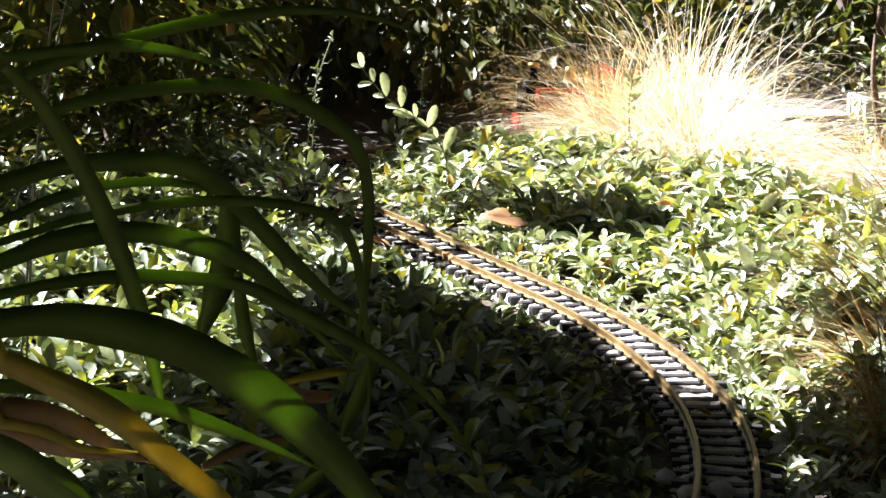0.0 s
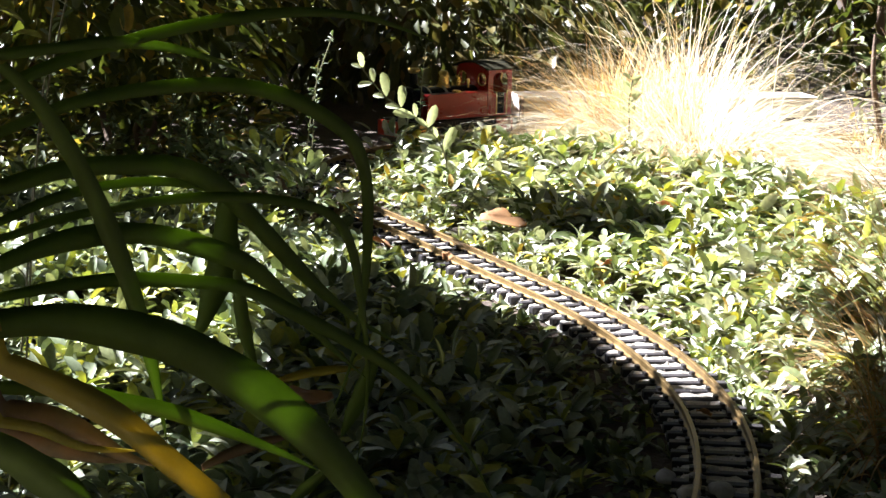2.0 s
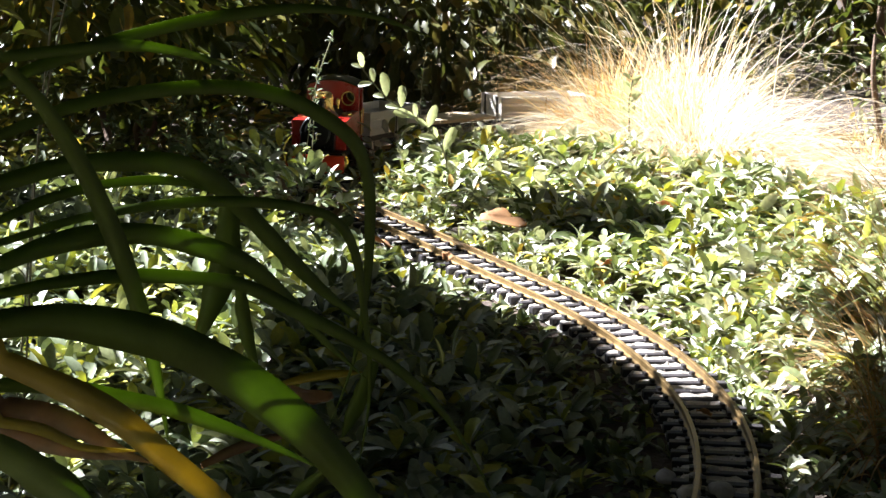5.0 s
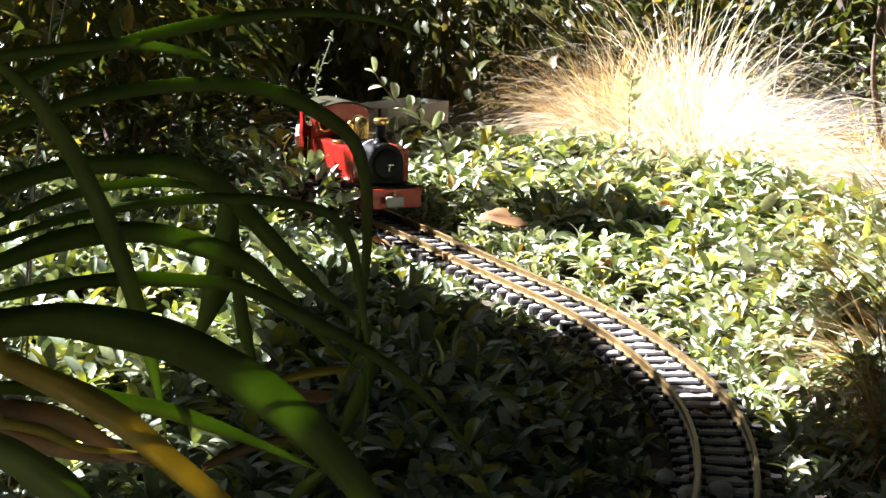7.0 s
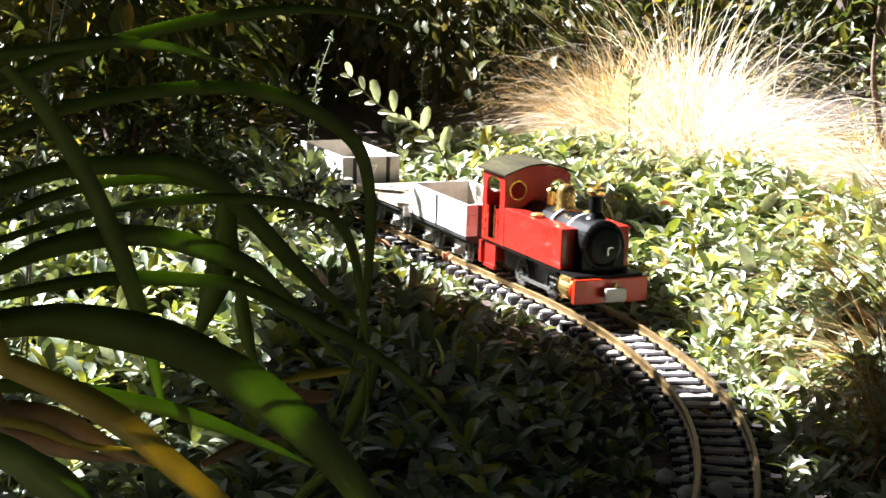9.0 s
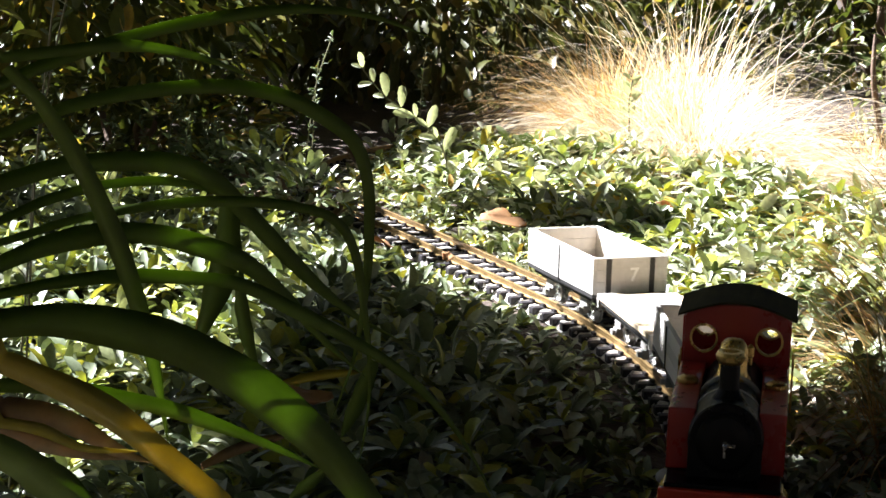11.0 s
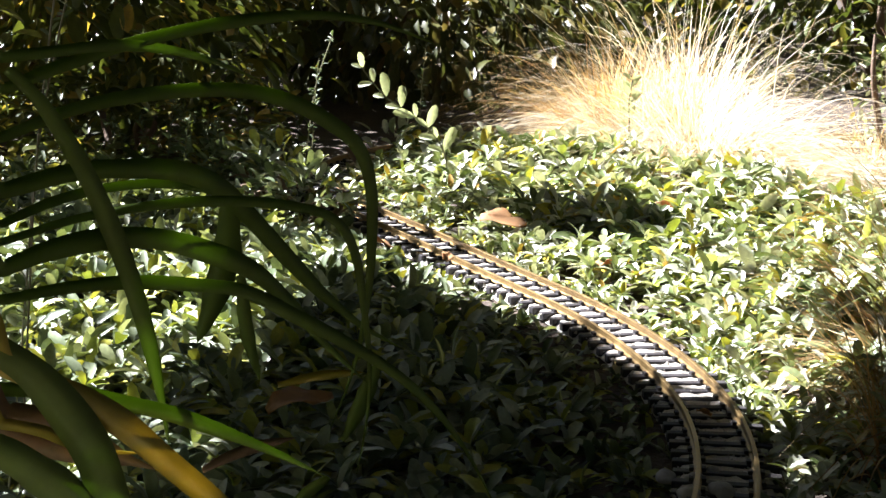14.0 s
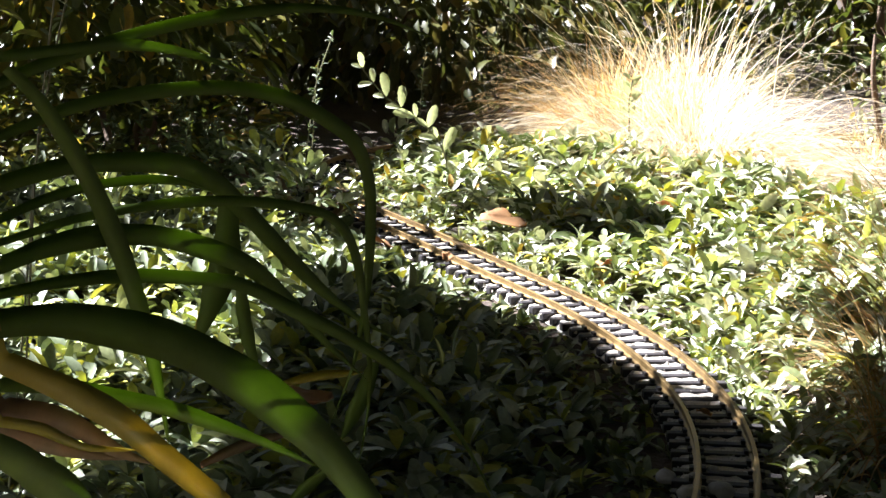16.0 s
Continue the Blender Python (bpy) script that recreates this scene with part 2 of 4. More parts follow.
def lay_line():
    """The centre line as points every 5 mm: straight, tight curve, straight, wide curve, tight curve."""
    step = 0.005
    head = radians(192)
    d0 = Vector((math.cos(head), math.sin(head)))
    p = START - d0 * 2.0
    out = [p.copy()]
    for length, turn in ((2.0, 0), (BEND * radians(105.2), 104.9), (0.30, -3.7), (0.25, 2.1), (0.22, -9.8), (0.20, -9.05), (0.22, -12.5), (0.16, -7.0), (0.42, -31.5), (1.25, -122.0)):
        n = round(length / step)
        for k in range(n):
            head += radians(turn) / n
            p = p + Vector((math.cos(head), math.sin(head))) * step
            out.append(p.copy())
    return out


LINE = lay_line()
# distance along the line that the engine's front has at the start
S_ZERO = 2.0 + BEND * radians(17)


def on_line(s):
    u = max(0, min(s / 0.005, len(LINE) - 1.001))
    i = int(u)
    return LINE[i].lerp(LINE[i + 1], u - i)


LINE_NP = np.array([(p.x, p.y) for p in LINE[::4]])


def track_distance(x, y):
    P = np.stack([np.asarray(x), np.asarray(y)], -1)
    best = np.full(len(P), 9.0)
    for k in range(0, len(P), 4000):
        q = P[k:k + 4000]
        best[k:k + 4000] = np.sqrt(((q[:, None] - LINE_NP[None]) ** 2).sum(-1)).min(1)
    return best


# ---- the ground ----
def smooth_noise(x, y, scale, seed):
    return np.array([noise.noise(Vector((a * scale, b * scale, seed))) for a, b in zip(np.atleast_1d(x), np.atleast_1d(y))])


def soil_height(x, y):
    x, y = np.atleast_1d(x).astype(float), np.atleast_1d(y).astype(float)
    d = track_distance(x, y)
    near = np.exp(-(d / 0.10) ** 2)
    mound = 0.030 * np.exp(-((x - 0.28) / 0.34) ** 2 - ((y - 2.78) / 0.26) ** 2)
    bank = 0.02 * np.clip((x - 0.3) / 0.3, 0, 1) * np.clip((3.2 - y) / 0.6, 0, 1)
    rough = 0.010 * smooth_noise(x, y, 3.1, 2.0) + 0.004 * smooth_noise(x, y, 17.0, 5.0)
    return -0.021 + (mound + bank + rough) * (1 - near)


def build_ground():
    verts, faces = [], []
    xs = np.concatenate([[-400, -60, -12, -4], np.arange(-2.0, 2.01, 0.05), [4, 12, 60, 400]])
    ys = np.concatenate([[-400, -60, -8, -1], np.arange(0.4, 4.61, 0.05), [6, 9, 20, 80, 400]])
    X, Y = np.meshgrid(xs, ys)
    Z = soil_height(X.ravel(), Y.ravel())
    verts = np.stack([X.ravel(), Y.ravel(), Z], -1).tolist()
    w = len(xs)
    for j in range(len(ys) - 1):
        for i in range(w - 1):
            faces.append((j * w + i, j * w + i + 1, (j + 1) * w + i + 1, (j + 1) * w + i))
    g = array_ob("ground", verts, faces, M_SOIL)
    tagged(g, "dark brown crumbly garden soil under the planting", "ground", kind="structure")


build_ground()


# ---- the track ----
def rail_points(offset, z):
    out = []
    for i in range(0, len(LINE), 4):
        d = (LINE[min(i + 4, len(LINE) - 1)] - LINE[max(i - 4, 0)]).normalized()
        p = LINE[i] + Vector((d.y, -d.x)) * offset
        out.append(Vector((p.x, p.y, z)))
    return out


def build_track():
    track = tagged(new("railway_track"), "garden railway track with brass rails on black sleepers, curving through ground cover", "railway track", kind="structure")
    sec = [(-0.0033, -0.0085), (0.0033, -0.0085), (0.0033, -0.0074), (0.0011, -0.0062), (0.0011, -0.0026), (0.0019, -0.0018), (0.0019, -0.0003), (0.0013, 0), (-0.0013, 0), (-0.0019, -0.0003), (-0.0019, -0.0018), (-0.0011, -0.0026), (-0.0011, -0.0062), (-0.0033, -0.0074)]
    for o in (-GAUGE / 2, GAUGE / 2):
        part("rail", sweep(bmesh.new(), sec, rail_points(o, 0)), M_RAIL, track)
    bm = bmesh.new()
    box(bm, -0.0052, 0.0052, -0.042, 0.042, -0.0165, -0.0085, 0.0012)
    for sy in (-1, 1):
        for o in (-0.0048, 0.0048):
            y = sy * GAUGE / 2 + o
            box(bm, -0.0035, 0.0035, y - 0.0017, y + 0.0017, -0.0085, -0.0055)
    first = part("sleeper", bm, M_SLEEPER, track)
    s = 0.02
    k = 0
    length = 0.005 * (len(LINE) - 1)
    while s < length - 0.02:
        p, q = on_line(s - 0.01), on_line(s + 0.01)
        a = math.degrees(math.atan2(q.y - p.y, q.x - p.x)) + random.uniform(-1.2, 1.2)
        c = on_line(s)
        ob = first
        if k:
            ob = new("sleeper", first.data)
            ob.parent = track
        ob.matrix_local = pose(c.x, c.y, random.uniform(-0.0004, 0.0), 0, 0, a)
        s += 0.0272
        k += 1
    # bed of grit with loose stones
    rows, faces = [], []
    for i in range(0, len(LINE), 2):
        d = (LINE[min(i + 4, len(LINE) - 1)] - LINE[max(i - 4, 0)]).normalized()
        for j in range(13):
            o = -0.0405 + 0.00675 * j
            p = LINE[i] + Vector((d.y, -d.x)) * o
            z = -0.0108 - 0.012 * max(0, abs(o) - 0.035) / 0.008 + random.uniform(-0.0015, 0.0015)
            rows.append((p.x, p.y, z))
    for i in range(len(rows) // 13 - 1):
        for j in range(12):
            a = i * 13 + j
            faces.append((a, a + 1, a + 14, a + 13))
    bed = array_ob("ballast", rows, faces, M_GRIT)
    tagged(bed, "pale crushed grit ballast packed between the sleepers", "ballast", kind="stuff")
    V, F = [], []
    for k in range(5200):
        s = random.uniform(1.2, 5.2)
        p, q = on_line(s), on_line(s + 0.01)
        d = (q - p).normalized()
        o = random.gauss(0, 0.024)
        if abs(abs(o) - 0.0225) < 0.004 or abs(o) > 0.042:
            continue
        c = p + Vector((d.y, -d.x)) * o
        r = random.uniform(0.0012, 0.0032)
        e = Euler((random.uniform(0, 6), random.uniform(0, 6), random.uniform(0, 6))).to_matrix()
        b = len(V)
        for v in ((1, 0, 0), (-1, 0, 0), (0, 0.8, 0), (0, -0.8, 0), (0, 0, 0.6), (0, 0, -0.6)):
            w = e @ (Vector(v) * r * random.uniform(0.8, 1.2))
            V.append((c.x + w.x, c.y + w.y, -0.0112 + w.z - 0.010 * max(0, abs(o) - 0.042) / 0.018))
        F += [(b, b + 2, b + 4), (b + 2, b + 1, b + 4), (b + 1, b + 3, b + 4), (b + 3, b, b + 4), (b + 2, b, b + 5), (b + 1, b + 2, b + 5), (b + 3, b + 1, b + 5), (b, b + 3, b + 5)]
    tagged(array_ob("loose_grit", V, F, M_GRIT, smooth=False), "small loose chips of pale ballast grit", "gravel", kind="stuff")


build_track()


def pebble(x, y, r, squash, mat=M_STONE, label="rounded grey pebble lying beside the sleepers"):
    bm = bmesh.new()
    bmesh.ops.create_icosphere(bm, subdivisions=3, radius=1)
    seed = random.uniform(0, 50)
    for v in bm.verts:
        n = v.co.normalized()
        k = 1 + 0.22 * noise.noise(n * 1.3 + Vector((seed, 0, 0)))
        v.co = Vector((n.x * r * k * 1.25, n.y * r * k * 0.9, n.z * r * k * squash))
    ob = mesh_ob("pebble", bm, mat)
    for f in ob.data.polygons:
        f.use_smooth = True
    z = -0.014 + r * squash * 0.8
    ob.matrix_world = pose(x, y, z, 0, 0, random.uniform(0, 180))
    return tagged(ob, label, "pebble", "pebbles by the track")


# ---- ground cover ----
BEND_Y = [1.0, 1.37, 1.53, 1.95, 2.56, 2.8, 3.1]
BEND_X = [0.0, 0.216, 0.234, 0.167, -0.12, -0.18, -0.1]


def in_bed(x, y):
    """The planted bed: both sides of the line, up to the foot of the shrubs."""
    far = np.interp(x, [-0.9, -0.2, -0.12, 0.05, 0.2, 0.45, 0.62, 1.0], [2.70, 2.72, 2.98, 3.0, 2.86, 2.62, 2.5, 2.4])
    return (y > 0.9) & (y < far + 0.03 * np.sin(x * 31)) & (x > -0.9) & (x < 1.0)


def cover_height(x, y, d):
    inner = x < np.interp(y, BEND_Y, BEND_X)
    lift = np.where(inner, 0.004 + 0.042 * np.clip((d - 0.05) / 0.2, 0, 1), 0.016 + 0.034 * np.clip((d - 0.045) / 0.08, 0, 1))
    lift = lift + 0.012 * smooth_noise(x, y, 9.0, 11.0) * np.clip((d - 0.05) / 0.05, 0, 1)
    crest = 0.012 * np.exp(-((x - 0.25) / 0.4) ** 2 - ((y - 2.85) / 0.2) ** 2)
    return soil_height(x, y) + lift + crest


def rosettes(name, count, x0, x1, y0, y1, mat, label, keep, size=0.95):
    x, y = RNG.uniform(x0, x1, count), RNG.uniform(y0, y1, count)
    # only within the breadth that the view takes in, and a margin
    ok = (np.abs(x) < 0.26 * y + 0.12) & in_bed(x, y) & keep(x, y)
    x, y = x[ok], y[ok]
    d = track_distance(x, y)
    inner = x < np.interp(y, BEND_Y, BEND_X)
    gap = np.where(inner, 0.035, 0.034) + 0.014 * smooth_noise(x, y, 14.0, 3.0)
    ok = d > gap
    x, y, d = x[ok], y[ok], d[ok]
    z = cover_height(x, y, d) - RNG.uniform(0, 1, len(x)) ** 1.3 * 0.05 * np.clip((d - 0.03) / 0.1, 0.2, 1)
    per = 9
    n = len(x) * per
    cx, cy, cz = np.repeat(x, per), np.repeat(y, per), np.repeat(z, per)
    lean = np.repeat(RNG.normal(0, 0.30, (len(x), 2)), per, 0)
    phi = np.tile(np.arange(per) * 2.399, len(x)) + np.repeat(RNG.uniform(0, 6.28, len(x)), per)
    rise = np.tile(np.linspace(0.05, 1.15, per), len(x)) + RNG.normal(0, 0.22, n)
    along = np.stack([np.cos(phi) * np.cos(rise) + lean[:, 0], np.sin(phi) * np.cos(rise) + lean[:, 1], np.sin(rise)], -1)
    up = np.stack([-np.cos(phi) * np.sin(rise), -np.sin(phi) * np.sin(rise), np.cos(rise) + 0.2], -1) + RNG.normal(0, 0.45, (n, 3))
    L = RNG.uniform(0.018, 0.036, n) * size
    L *= np.repeat(np.clip(0.6 + (d - 0.05) / 0.12 * 0.4, 0.6, 1), per)
    Wd = L * RNG.uniform(0.32, 0.46, n)
    base = np.stack([cx, cy, cz], -1) - np.array([[0, 0, 0.006]])
    # the plants nearest the viewer are pieces of their own, the rest is one mat
    order = np.argsort(y)
    near = np.zeros(len(x), bool)
    near[order[:260]] = True
    far = np.repeat(~near, per)
    ob = leaf_cloud(name, base[far], along[far], up[far], L[far], Wd[far], mat, curl=0.42)
    for i in order[:260]:
        s = slice(i * per, (i + 1) * per)
        leaf_cloud("rosette", base[s], along[s], up[s], L[s], Wd[s], mat, ob, curl=0.42)
    return tagged(ob, label, "ground cover", kind="stuff")


rosettes("ground_cover", 6600, -0.2, 1.0, 1.0, 3.1, M_COVER, "low mat of small oval grey-green leaves in sun", lambda x, y: x > np.interp(y, BEND_Y, BEND_X))
rosettes("ground_cover", 7800, -0.9, 0.3, 0.9, 3.1, M_COVER_B, "low mat of small oval grey-green leaves inside the curve", lambda x, y: x <= np.interp(y, BEND_Y, BEND_X))


# ---- shrubs ----
def shrub(name, centre, radii, count, length, mat, label, category="shrub", width=0.45, hang=0.5, floor=0.0, stems=7, front=None, off_track=0.085):
    """A shrub: a root, stems and a crown of leaves on twig clumps, thinner towards its edge."""
    root = tagged(new(name), label, category)
    root.matrix_world = pose(centre[0], centre[1], -0.02)
    c = np.array([0, 0, centre[2] + 0.02])
    rr = np.array(radii)
    clumps = unit(RNG.normal(0, 1, (max(10, count // 16), 3))) * RNG.uniform(0.35, 1.0, (max(10, count // 16), 1)) ** 0.5
    pick = RNG.integers(0, len(clumps), count)
    q = clumps[pick] + RNG.normal(0, 0.11, (count, 3))
    p = c + q * rr
    ok = p[:, 2] > floor
    if front is not None:
        ok &= p[:, 1] + centre[1] > front
    ok &= (p[:, 2] > 0.22) | (track_distance(p[:, 0] + centre[0], p[:, 1] + centre[1]) > off_track)
    p, q = p[ok], q[ok]
    n = len(p)
    along = unit(q * np.array([1, 1, 0.3])) + RNG.normal(0, 0.55, (n, 3)) - np.array([[0, 0, hang]])
    up = RNG.normal(0, 0.4, (n, 3)) + np.array([[0, 0, 1.0]])
    L = RNG.uniform(0.7, 1.3, n) * length
    leaf_cloud("crown", p, along, up, L, L * width * RNG.uniform(0.8, 1.2, n), mat, root)
    for k in range(stems):
        a = random.uniform(0, 6.28)
        r = random.uniform(0.2, 0.75)
        top = Vector((math.cos(a) * radii[0] * r, math.sin(a) * radii[1] * r, c[2] + radii[2] * random.uniform(0.1, 0.6)))
        foot = Vector((math.cos(a) * 0.03, math.sin(a) * 0.03, 0))
        mid = foot.lerp(top, 0.5) + Vector((random.uniform(-0.04, 0.04), random.uniform(-0.04, 0.04), 0.03))
        pts = spline([foot, mid, top], 9)
        bm = bmesh.new()
        t = 0.006 + 0.01 * max(radii)
        rings = []
        for i, v in enumerate(pts):
            w = t * (1 - 0.75 * i / 8)
            rings.append([bm.verts.new(v + Vector((math.cos(j * 1.0472) * w, math.sin(j * 1.0472) * w, 0))) for j in range(6)])
        for A, B in zip(rings, rings[1:]):
            for j in range(6):
                bm.faces.new((A[j], A[(j + 1) % 6], B[(j + 1) % 6], B[j]))
        part("stem", bm, M_BARK, root, smooth=True)
    return root


shrub("shrub", (-0.05, 4.16, 0.13), (0.42, 0.46, 0.17), 4600, 0.042, M_BUSH_DARK, "dense dark leafy shrub with drooping leaves behind the track", hang=0.9, floor=0.0, front=3.58)
shrub("shrub", (-0.68, 3.50, 0.34), (0.44, 0.52, 0.38), 6500, 0.046, M_BUSH, "dense green shrub in shade behind the track", hang=0.5, floor=0.0, front=2.86)
# added at the view's left side, so its shadow darkens the bed there
shrub("shrub", (-1.0, 2.80, 0.42), (0.33, 0.33, 0.5), 2200, 0.045, M_BUSH, "green shrub added to shade the edge of the bed", hang=0.6, floor=0.0)
shrub("shrub", (-0.55, 4.5, 0.36), (0.8, 0.4, 0.30), 2200, 0.055, M_BUSH_DARK, "tall dark shrub at the back of the bed", hang=0.6, floor=0.0)
shrub("hedge", (-1.5, 5.4, 0.5), (1.1, 0.6, 0.5), 3000, 0.07, M_BUSH, "tall dark green hedge at the back of the garden", "hedge")
shrub("hedge", (0.1, 5.6, 0.5), (1.0, 0.6, 0.75), 3500, 0.07, M_BUSH, "tall dark green hedge at the back of the garden", "hedge")
shrub("hedge", (1.5, 5.8, 0.5), (1.1, 0.6, 0.75), 3500, 0.07, M_BUSH_DARK, "tall dark green hedge at the back of the garden", "hedge")
# tree added above the view to keep sun off the shrubs
shrub("tree", (-1.75, 4.95, 0.95), (0.8, 0.75, 0.75), 600, 0.09, M_BUSH_DARK, "unseen leafy tree, added to shade the shrubs", "tree", floor=0.3, stems=4, width=0.5)
shrub("low_plant", (-0.50, 2.98, 0.03), (0.30, 0.30, 0.09), 1900, 0.026, M_BUSH, "low dark green leafy plants at the foot of shrubs", "plant", hang=0.0, floor=0.0, stems=5)
shrub("shrub", (1.05, 4.7, 0.25), (0.7, 0.4, 0.4), 2600, 0.05, M_BUSH, "dark green shrub in shade behind the grass", floor=0.0)
shrub("low_plant", (-0.235, 2.54, 0.005), (0.095, 0.10, 0.045), 420, 0.022, M_COVER_B, "low grey-green leafy plants crowding the rails", "plant", hang=-0.3, floor=0.0, stems=4, off_track=0.052)
shrub("low_plant", (-0.225, 2.66, 0.0), (0.10, 0.09, 0.06), 420, 0.024, M_COVER_B, "low grey-green leafy plants crowding the rails", "plant", hang=-0.3, floor=0.0, stems=4, off_track=0.048)
shrub("low_plant", (-0.09, 2.93, 0.0), (0.10, 0.10, 0.06), 420, 0.024, M_COVER, "low grey-green leafy plants inside the tight bend", "plant", hang=-0.3, floor=0.0, stems=4, off_track=0.05)
shrub("low_plant", (-0.18, 2.50, 0.0), (0.065, 0.085, 0.055), 420, 0.025, M_COVER_B, "low grey-green leafy plants crowding the rails", "plant", hang=-0.3, floor=0.0, stems=4, off_track=0.046)
shrub("low_plant", (-0.30, 2.72, 0.01), (0.08, 0.10, 0.06), 320, 0.02, M_HERB, "low grey-green leafy plants crowding the rails", "plant", hang=-0.3, floor=0.0, stems=4, off_track=0.055)
# trees added round the bed, outside the view, to block sky light
for tx, ty, tz, tr in ((-1.6, -1.6, 1.8, 1.3), (0.3, -2.2, 1.9, 1.4), (2.2, -1.2, 1.8, 1.3), (2.9, 1.2, 1.8, 1.3), (2.9, 3.6, 1.9, 1.3), (2.6, 6.0, 1.9, 1.4), (0.6, 7.2, 1.7, 1.3), (-3.0, 0.2, 1.6, 1.2)):
    shrub("tree", (tx, ty, tz), (tr, tr, tr * 1.15), 3000, 0.09 if ty > 5 else 0.14, M_BUSH_DARK, "broad leafy tree added round the bed to block sky light", "tree", floor=0.1, stems=4, width=0.5)
# stemless crowns overhead, added to keep sky light off the bed
for tx, ty, tz in ((0.5, 0.4, 3.0), (1.4, 2.2, 3.2), (0.4, 2.4, 3.3), (-0.9, 0.2, 3.0), (1.3, 4.0, 3.3), (-2.2, -0.4, 3.0), (-0.5, 1.6, 3.3), (2.6, 2.4, 3.0), (0.2, 4.2, 3.3)):
    shrub("tree", (tx, ty, tz), (1.4, 1.4, 0.5), 4200, 0.16, M_BUSH_DARK, "unseen spreading crown, added overhead to block sky light", "tree", floor=1.5, stems=0, width=0.5)


# ---- unseen tree added beside the bed to cast shade ----
def shade_tree():
    """A small tree added outside the view, its crown shading the curve's inside."""
    k = 2.1
    tree = tagged(new("tree"), "small unseen leafy tree, added to shade the inside of the curve", "tree")
    tree.matrix_world = pose(-1.75, 1.9, -0.02)
    inv = tree.matrix_world.inverted()
    P, A, U, L = [], [], [], []
    # each clump is set sunward of the ground spot it must shade
    for gx, gy, r, n in ((-0.02, 1.67, 0.115, 360), (0.0, 1.56, 0.14, 420), (0.07, 1.45, 0.125, 400), (0.06, 1.62, 0.11, 300), (0.25, 1.02, 0.17, 380), (0.18, 1.26, 0.125, 360), (-0.02, 1.42, 0.15, 460), (0.1, 1.18, 0.2, 460), (0.38, 1.21, 0.14, 280), (0.42, 1.47, 0.10, 110), (-0.05, 1.13, 0.19, 380), (0.42, 1.52, 0.08, 150), (0.43, 1.34, 0.08, 200), (0.50, 1.76, 0.10, 150), (0.01, 1.77, 0.085, 280), (-0.03, 1.92, 0.075, 240), (0.10, 1.63, 0.05, 120), (-0.05, 0.71, 0.08, 200), (0.09, 0.765, 0.05, 130), (0.40, 1.42, 0.08, 220), (0.30, 1.48, 0.05, 130), (0.17, 0.93, 0.09, 170), (0.20, 2.34, 0.085, 110), (0.12, 2.44, 0.055, 50), (0.45, 0.95, 0.24, 300)):
        c = inv @ (Vector((gx, gy, 0.03)) + SUN_DIR * (k + random.uniform(-0.15, 0.15)))
        q = unit(RNG.normal(0, 1, (n, 3))) * RNG.uniform(0.05, 1.0, (n, 1)) ** 0.5 * r
        P.append(q + np.array(c))
        A.append(RNG.normal(0, 0.6, (n, 3)) + np.array([[0.3, 0, -0.4]]))
        U.append(np.array([SUN_DIR]) + RNG.normal(0, 0.35, (n, 3)))
        L.append(RNG.uniform(0.045, 0.075, n))
        # a limb to each clump
        bm = bmesh.new()
        pts = spline([Vector((0, 0, 0.75)), Vector((c.x * 0.4, c.y * 0.4, 1.1)), Vector(c)], 8)
        rings = []
        for i, v in enumerate(pts):
            w = 0.018 * (1 - 0.8 * i / 7)
            rings.append([bm.verts.new(v + Vector((math.cos(j * 1.0472) * w, math.sin(j * 1.0472) * w, 0))) for j in range(6)])
        for X, Y in zip(rings, rings[1:]):
            for j in range(6):
                bm.faces.new((X[j], X[(j + 1) % 6], Y[(j + 1) % 6], Y[j]))
        part("limb", bm, M_BARK, tree, smooth=True)
    L = np.concatenate(L)
    leaf_cloud("crown", np.concatenate(P), np.concatenate(A), np.concatenate(U), L, L * 0.55, M_BUSH, tree)
    bm = tube(bmesh.new(), [(0.05, 0), (0.04, 0.15), (0.034, 0.5), (0.03, 0.85)], Matrix(), 12)
    part("trunk", bm, M_BARK, tree, smooth=True)


shade_tree()


# ---- grasses ----
def grass_clump(x, y, count, length, spread, mat, label, droop=0.35, width=0.0016, lean=(0, 0), foot=0.05, name="grass_clump", keep=None):
    root = tagged(new(name), label, "ornamental grass")
    root.matrix_world = pose(x, y, float(soil_height(x, y)[0]))
    a = RNG.uniform(0, 2 * math.pi, count)
    r = RNG.uniform(0, 1, count) ** 0.6
    base = np.stack([np.cos(a) * r * foot, np.sin(a) * r * foot, np.zeros(count)], -1)
    out = r * spread + RNG.normal(0, 0.12, count)
    d = np.stack([np.cos(a) * out + lean[0], np.sin(a) * out + lean[1], np.ones(count)], -1) + RNG.normal(0, 0.2, (count, 3))
    L = RNG.uniform(0.45, 1.15, count) * length
    if keep is not None:
        ok = keep(base + unit(d) * L[:, None] * 0.6 + np.array([[x, y, 0]])) & keep(base + unit(d) * L[:, None] * 1.05 + np.array([[x, y, 0]]))
        base, d, L = base[ok], d[ok], L[ok]
    # four tufts to a clump, by the side to which they lean
    side = np.floor((np.arctan2(d[:, 1], d[:, 0]) / math.pi + 1) * 1.999).astype(int)
    for k in range(4):
        m = side == k
        n = int(m.sum())
        if n:
            blade_cloud("tuft", base[m], d[m], L[m], RNG.uniform(0.6, 1.3, n) * width, droop * RNG.uniform(0.4, 2.1, n), mat, root, seg=8)
    return root


